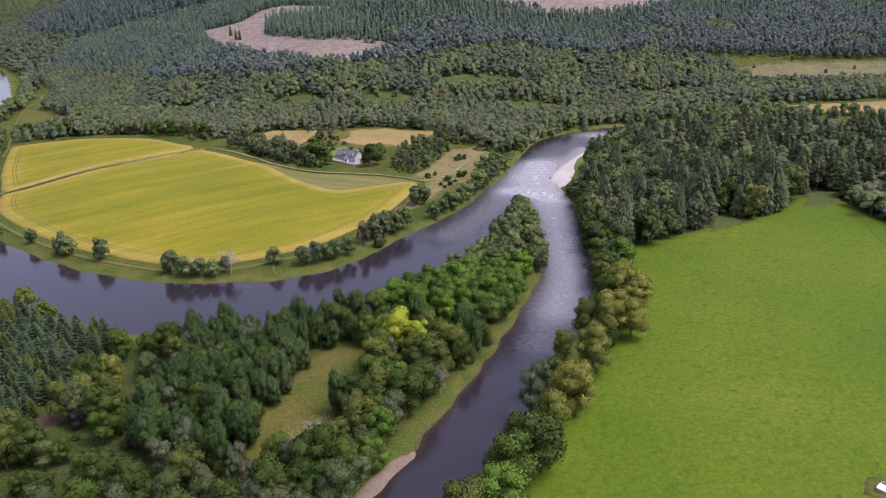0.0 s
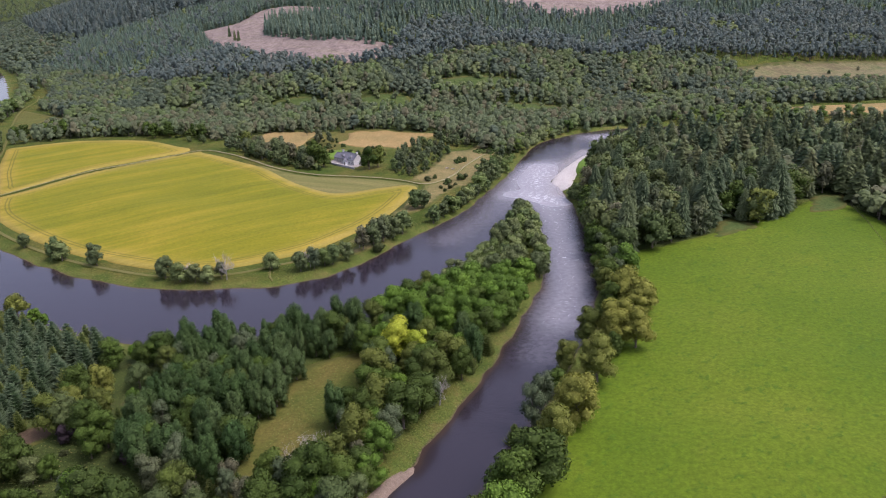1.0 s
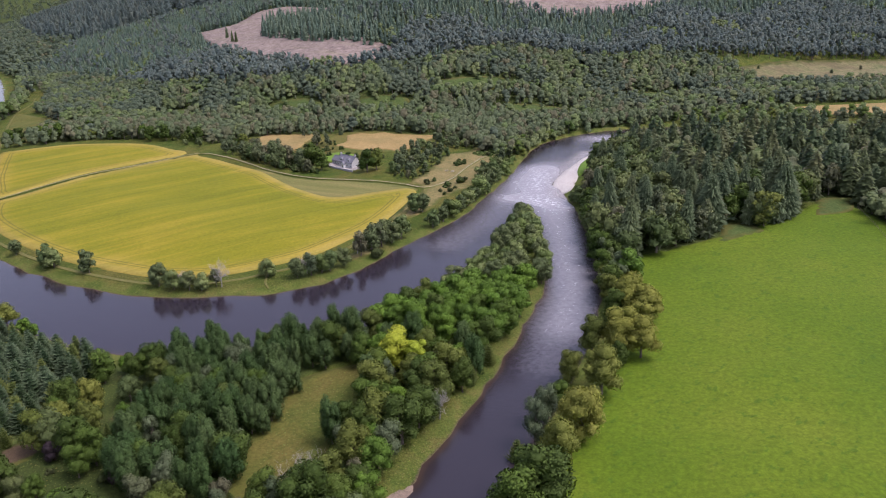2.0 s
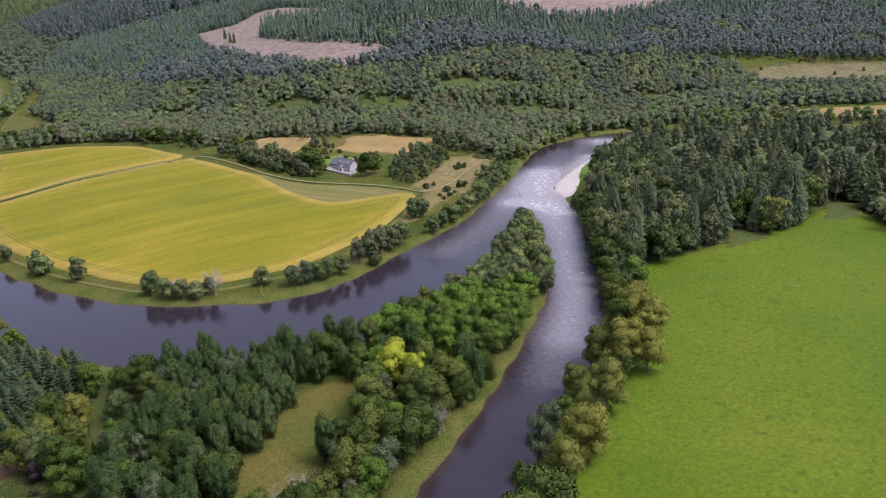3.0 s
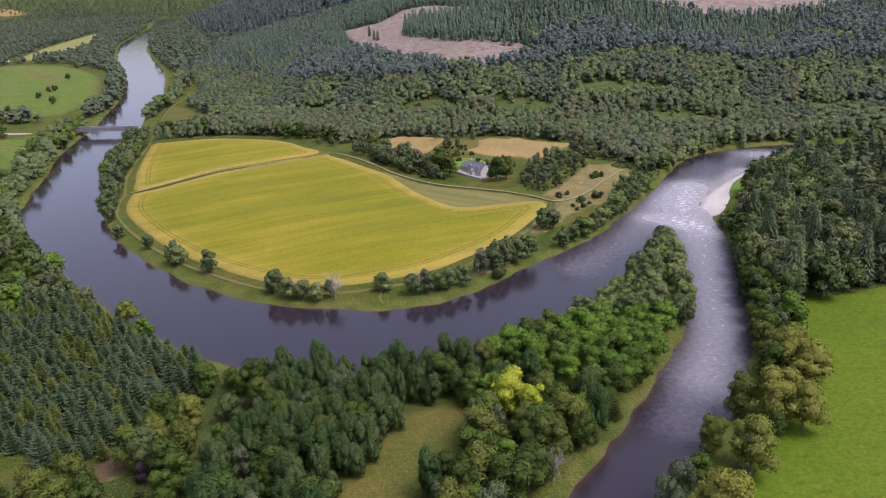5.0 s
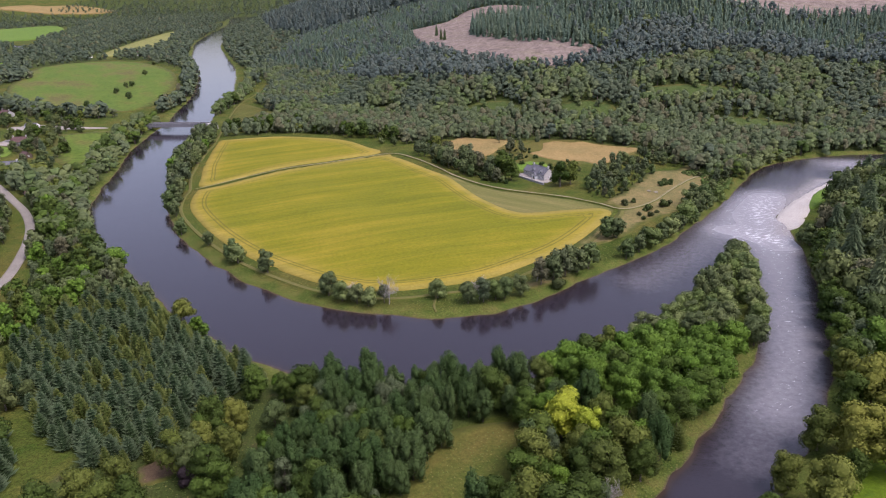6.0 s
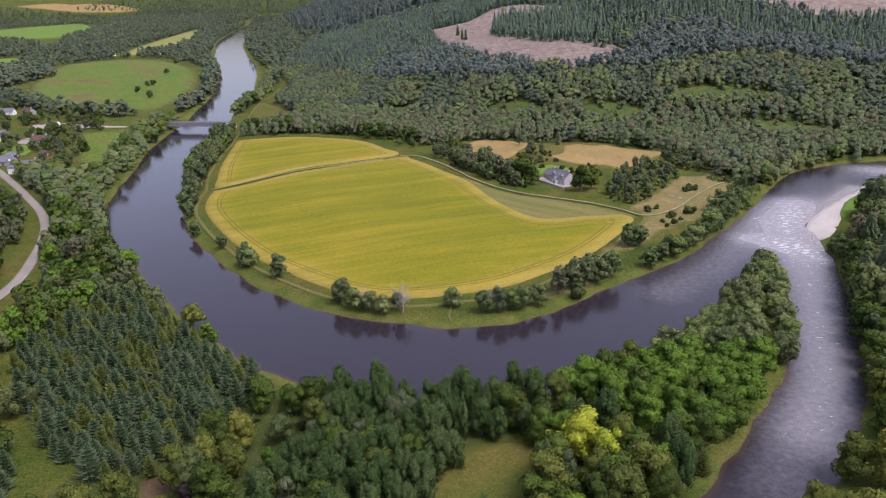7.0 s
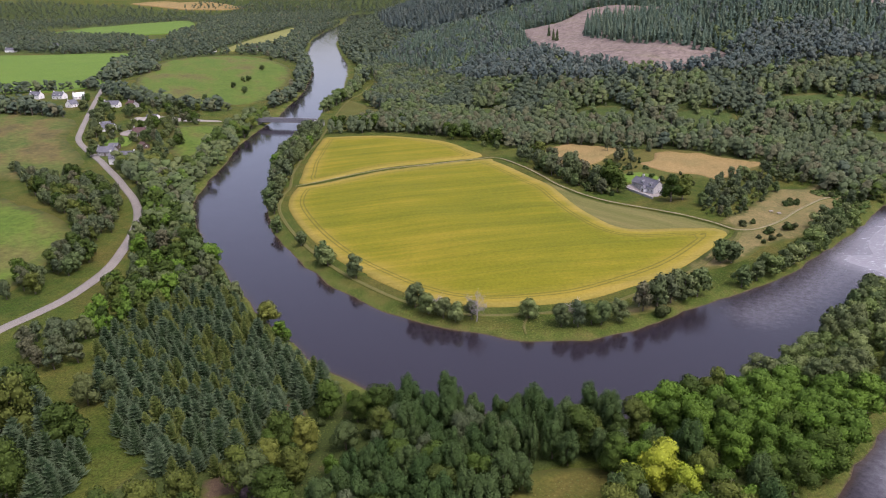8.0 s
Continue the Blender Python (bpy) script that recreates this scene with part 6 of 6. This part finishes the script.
def window(top, x, y, z, w, h, turn=0.0, proud=0.05):
    """A framed window standing on a wall that faces -y, turned about z."""
    bm = bmesh.new()
    for a in (-w / 2, w / 2 - 0.12, -0.05):
        box(bm, a, -proud, 0, a + (0.1 if a == -0.05 else 0.12), 0.1, h)
    box(bm, -w / 2, -proud, -0.12, w / 2, 0.1, 0.0)
    box(bm, -w / 2, -proud, h - 0.1, w / 2, 0.1, h)
    fr = part("window", bm, PAINT, top)
    fr.matrix_basis = pose(x, y, z, 0, 0, turn)
    bm = bmesh.new()
    box(bm, -w / 2 + 0.1, -proud + 0.03, 0, w / 2 - 0.1, 0.05, h - 0.08)
    part("pane", bm, GLASS, fr)


def house(name, x, y, turn, length, depth, eaves, rise, wall_mat, roof_mat, label, category="house", chimneys=2, dormers=0, porch=False, windows=3, door=True, sunk=0.0):
    """A gabled house with its length along x, front to -y."""
    top = new(name)
    L, D = length / 2, depth / 2
    z = float(min(ground_z(x + dx, y + dy) for dx in (-L * 0.6, 0, L * 0.6) for dy in (-D, 0, D))) - sunk
    top.matrix_basis = pose(x, y, z + 0.3, 0, 0, turn)
    bm = bmesh.new()
    prism(bm, [(-D, -0.8), (D, -0.8), (D, eaves), (0, eaves + rise), (-D, eaves)], -L, L)
    bmesh.ops.rotate(bm, verts=bm.verts, matrix=Matrix.Rotation(radians(90), 3, "Z"))
    part("wall", bm, wall_mat, top)
    bm = bmesh.new()
    slope, over, t = rise / D, 0.35, 0.16
    prism(bm, [(-D - over, eaves - slope * over + 0.03), (0, eaves + rise + 0.03), (D + over, eaves - slope * over + 0.03), (D + over, eaves - slope * over + 0.03 + t), (0, eaves + rise + 0.05 + t), (-D - over, eaves - slope * over + 0.03 + t)], -L - 0.25, L + 0.25)
    bmesh.ops.rotate(bm, verts=bm.verts, matrix=Matrix.Rotation(radians(90), 3, "Z"))
    roof = part("roof", bm, roof_mat, top)
    bm = bmesh.new()
    box(bm, -L - 0.27, -0.14, eaves + rise + 0.1 + t * 0.6, L + 0.27, 0.14, eaves + rise + 0.12 + t * 1.4, 0.03)
    part("ridge", bm, roof_mat, roof)
    for k in range(chimneys):
        cx = (-1 if k == 0 else 1) * (L - 0.5)
        bm = bmesh.new()
        box(bm, cx - 0.45, -0.4, eaves + rise - 0.8, cx + 0.45, 0.4, eaves + rise + 1.1, 0.03)
        box(bm, cx - 0.52, -0.47, eaves + rise + 1.1, cx + 0.52, 0.47, eaves + rise + 1.25)
        ch = part("chimney", bm, wall_mat, top)
        bm = bmesh.new()
        for px in (-0.2, 0.2):
            bmesh.ops.create_cone(bm, cap_ends=True, segments=8, radius1=0.13, radius2=0.1, depth=0.4, matrix=Matrix.Translation((cx + px, 0, eaves + rise + 1.44)))
        part("chimney_pot", bm, TILE, ch)
    for k in range(windows):
        wx = -L + (k + 0.5) * length / windows
        if door and k == windows // 2:
            bm = bmesh.new()
            box(bm, wx - 0.5, -D - 0.06, 0, wx + 0.5, -D + 0.1, 2.05, 0.02)
            part("door", bm, TIMBER, top)
        else:
            window(top, wx, -D, 0.9, 1.1, 1.25)
        window(top, wx, D, 0.9, 1.1, 1.25, 180)
    window(top, -L, 0, 0.9, 1.0, 1.2, -90)
    window(top, L, 0, 0.9, 1.0, 1.2, 90)
    for k in range(dormers):
        dx = -L + (k + 0.5) * length / dormers
        y0 = -D * 0.86
        bm = bmesh.new()
        prism(bm, [(dx - 0.95, eaves - 0.2), (dx + 0.95, eaves - 0.2), (dx + 0.95, eaves + 1.25), (dx, eaves + 2.0), (dx - 0.95, eaves + 1.25)], y0, -0.3)
        d = part("dormer", bm, PAINT, top, "white gabled dormer")
        bm = bmesh.new()
        prism(bm, [(dx - 1.2, eaves + 1.08), (dx, eaves + 2.03), (dx + 1.2, eaves + 1.08), (dx + 1.2, eaves + 1.2), (dx, eaves + 2.16), (dx - 1.2, eaves + 1.2)], y0 - 0.15, -0.2)
        part("dormer_roof", bm, roof_mat, d)
        bm = bmesh.new()
        box(bm, dx - 0.5, y0 - 0.04, eaves + 0.1, dx + 0.5, y0 + 0.05, eaves + 1.15)
        part("pane", bm, GLASS, d)
    if porch:
        bm = bmesh.new()
        prism(bm, [(-1.3, -0.6), (1.3, -0.6), (1.3, 2.3), (0, 3.6), (-1.3, 2.3)], -D - 1.8, -D)
        po = part("porch", bm, PAINT, top, "white gabled porch")
        bm = bmesh.new()
        prism(bm, [(-1.55, 2.1), (0, 3.63), (1.55, 2.1), (1.55, 2.24), (0, 3.78), (-1.55, 2.24)], -D - 2.0, -D)
        part("porch_roof", bm, roof_mat, po)
        bm = bmesh.new()
        box(bm, -0.5, -D - 1.85, 0, 0.5, -D - 1.75, 2.0)
        part("door", bm, TIMBER, po)
    return tagged(top, label, category, "" if category == "shed" else "houses")


RUBBLE = patchy("pale_rubble_stone", [(0.3, (0.40, 0.39, 0.375)), (0.7, (0.52, 0.51, 0.49))], [(0.3, (0.26, 0.25, 0.24)), (0.7, (0.60, 0.59, 0.57))], 0.8, 2.2, 0.9, 0.6)
cottage = house("cottage", -54.5, 443.5, -41, 13, 7, 3.4, 3.0, RUBBLE, SLATE, "grey stone cottage with slate roof and white dormers", "cottage", 2, 2, True, 5)
house("outbuilding", -61.5, 450.5, -41, 5.5, 5.5, 2.6, 2.2, RUBBLE, SLATE, "small grey stone outbuilding beside the cottage", "shed", 0, 0, False, 1, False)
terrace = new("garden_wall")
terrace.matrix_basis = pose(-60, 437.5, float(ground_z(-60, 437.5)), 0, 0, -41)
wall_rng = random.Random(5)
bm = bmesh.new()
for k in range(24):
    box(bm, -12 + k, -0.3, -1.2, -11.02 + k, 0.3, 1.0 + wall_rng.uniform(-0.05, 0.06), 0.04)
part("wall_run", bm, STONE, terrace)
bm = bmesh.new()
for k in range(16):
    box(bm, -12 + k * 1.5, -0.38, 1.02, -10.52 + k * 1.5, 0.38, 1.2, 0.03)
part("coping", bm, CONCRETE, terrace)
tagged(terrace, "pale grey stone garden wall below the cottage", "garden wall")
drape("terrace", ring([(-69, 447), (-53, 433), (-48, 437), (-46, 441), (-62, 454), (-66, 452)], 2), GRAVEL, 0.5, "pale gravel terrace round the cottage", "terrace", 2)

WHITE_LABEL = "white harled house with a grey slate roof"
for x, y, turn, L, D, e, r, w, ro, dorm, lab in [
    (-721, 594, 10, 13, 8, 3.4, 3.6, HARL, SLATE, 2, WHITE_LABEL), (-694, 601, 10, 13, 8, 3.4, 3.6, HARL, SLATE, 2, WHITE_LABEL), (-671, 606, 60, 11, 9, 2.8, 3.2, HARL, HARL, 0, "white low house with a pale roof"),
    (-628, 562, 100, 10, 7, 3.0, 3.6, HARL, SLATE, 0, "white gable-fronted house with a grey slate roof"), (-587, 574, 20, 15, 7, 2.8, 3.0, HARL, SLATE, 0, "long white house behind garden trees"), (-569, 582, -15, 12, 8, 2.8, 3.0, STONE, TILE, 0, "house with a dark brown roof among trees"),
    (-495, 486, 30, 12, 8, 2.8, 2.8, HARL, SLATE, 0, "low house with a grey roof beside the lane"), (-452, 480, 15, 11, 8, 3.0, 3.0, STONE, TILE, 0, "house with a dark reddish-brown roof"), (-420, 419, 20, 12, 7, 2.8, 3.0, STONE, SLATE, 0, "low stone house with a grey-green slate roof"),
    (-389, 405, 22, 17, 8, 4.2, 3.8, HARL, SLATE, 3, "large pale house with dormers and slate roof"), (-1367, 1032, 20, 20, 10, 4, 4, HARL, SLATE, 0, WHITE_LABEL), (-1366, 1128, 70, 14, 9, 5, 4, HARL, SLATE, 0, WHITE_LABEL), (-866, 1143, 30, 15, 9, 3.4, 3.6, HARL, TILE, 0, "white house with a reddish roof near the river"), (-917, 1090, 10, 13, 8, 3.2, 3.4, HARL, SLATE, 0, WHITE_LABEL), (-1208, 1239, 30, 14, 9, 4, 4, HARL, SLATE, 0, WHITE_LABEL),
]:
    house("house", x, y, turn, L, D, e, r, w, ro, lab, "house", 2 if w is not HARL or dorm else 1, dorm, False, 3)
for x, y, turn, L, D, w, ro, lab in [(-508, 497, 30, 7, 4, TIMBER, SLATE, "small dark timber shed among trees"), (-415, 447, -20, 8, 5, TIMBER, TILE, "small red-brown shed in a garden"), (-336, 371, 20, 7, 5, HARL, TILE, "small white hut with a reddish roof"), (-432, 436, 20, 7, 5, TIMBER, SLATE, "dark low timber shed beside a lawn"), (-500, 540, 10, 10, 6, HARL, SLATE, "pale low shed in the village yard")]:
    house("shed", x, y, turn, L, D, 2.2, 1.6, w, ro, lab, "shed", 0, 0, False, 2)
drape("village_yard", ring([(-520, 540), (-500, 552), (-470, 548), (-440, 556), (-438, 550), (-470, 536), (-500, 528), (-515, 528)], 2), GRAVEL, 0.4, "pale gravel yard and drive in the village", "yard", 3)
drape("village_yard", ring([(-480, 494), (-462, 500), (-450, 490), (-462, 474), (-476, 480)], 2), GRAVEL, 0.4, "pale gravel yard between village houses", "yard", 3)
drape("lawn", ring([(-462, 472), (-446, 466), (-432, 446), (-446, 438), (-462, 456)], 2), FAR_GRASS, 0.45, "mown bright green village lawn", "lawn", 3)
drape("lawn", ring([(-372, 396), (-350, 384), (-338, 362), (-352, 366), (-370, 382)], 2), MEADOW, 0.45, "garden lawn beside the pale house", "lawn", 3)
drape("lawn", ring([(-62, 456), (-52, 470), (-66, 478), (-76, 466), (-70, 456)], 2), FAR_GRASS, 0.45, "mown lawn behind the cottage", "lawn", 3)

# ---- bridge ----
bridge = new("bridge")
bx, by = (-407 - 347) / 2, (560 + 567) / 2
bridge.matrix_basis = pose(bx, by, 0, 0, 0, math.degrees(math.atan2(7, 60)))
bm = bmesh.new()
box(bm, -33, -2.6, 5.5, 33, 2.6, 5.95, 0.05)
part("deck", bm, CONCRETE, bridge)
for s in (-1, 1):
    bm = bmesh.new()
    box(bm, -31, s * 2.7 - 0.2, 3.9, 31, s * 2.7 + 0.2, 6.9, 0.04)
    box(bm, -31, s * 2.7 - 0.38, 6.9, 31, s * 2.7 + 0.38, 7.05)
    box(bm, -31, s * 2.7 - 0.38, 3.8, 31, s * 2.7 + 0.38, 3.95)
    gird = part("girder", bm, STEEL, bridge)
    for k in range(21):
        bm = bmesh.new()
        box(bm, -30.1 + k * 3, s * 2.7 - 0.36, 3.95, -29.9 + k * 3, s * 2.7 + 0.36, 6.9)
        part("stiffener", bm, STEEL, gird)
for px in (-24, 24):
    bm = bmesh.new()
    box(bm, px - 1.0, -3.2, -3, px + 1.0, 3.2, 3.8, 0.15)
    box(bm, px - 1.3, -3.5, 3.2, px + 1.3, 3.5, 3.78, 0.05)
    part("pier", bm, STONE, bridge, "grey stone pier in the water")
for s in (-1, 1):
    bm = bmesh.new()
    box(bm, s * 34 - 3, -3.4, -2, s * 34 + 3, 3.4, 5.45, 0.1)
    part("abutment", bm, STONE, bridge)
tagged(bridge, "grey steel girder bridge on stone piers", "bridge")

# ---- small things ----
feeder = new("feed_trough")
feeder.matrix_basis = pose(93.5, 135.5, float(ground_z(93.5, 135.5)) + 0.35, 0, 0, 40)
bm = bmesh.new()
box(bm, -1.6, -0.9, 0, 1.6, 0.9, 0.12, 0.02)
for a in (-1.6, 1.5):
    box(bm, a, -0.9, 0.12, a + 0.1, 0.9, 0.75, 0.02)
for a in (-0.9, 0.8):
    box(bm, -1.5, a, 0.12, 1.5, a + 0.1, 0.75, 0.02)
part("trough", bm, CONCRETE, feeder)
bm = bmesh.new()
box(bm, -1.7, -1.0, 0.76, 0.4, 1.0, 0.84, 0.02)
part("cover", bm, PAINT, feeder, "white sheet-metal cover")
tagged(feeder, "pale feed trough on worn ground in the pasture", "trough")
drape("worn_patch", ring([(88, 134), (92, 140), (98, 139), (100, 134), (95, 130)], 3), GLADE, 0.36, "worn brown ground round the trough", "worn ground", 1.5)
for x, y, turn in [(4, 431, 20), (7.5, 430, 30)]:
    bench = new("picnic_bench")
    bench.matrix_basis = pose(x, y, float(ground_z(x, y)) + 0.3, 0, 0, turn)
    bm = bmesh.new()
    box(bm, -0.9, -0.35, 0.72, 0.9, 0.35, 0.77, 0.01)
    part("tabletop", bm, PALE_BARK, bench)
    for s in (-0.7, 0.7):
        bm = bmesh.new()
        box(bm, -0.9, s - 0.13, 0.43, 0.9, s + 0.13, 0.47, 0.01)
        part("seat", bm, PALE_BARK, bench)
    for s in (-0.7, 0.65):
        bm = bmesh.new()
        box(bm, s, -0.8, 0.38, s + 0.06, 0.8, 0.43)
        box(bm, s, -0.6, -0.1, s + 0.06, -0.5, 0.72)
        box(bm, s, 0.5, -0.1, s + 0.06, 0.6, 0.72)
        part("trestle", bm, PALE_BARK, bench)
    tagged(bench, "weathered wooden picnic bench on parched grass", "bench", "picnic benches")
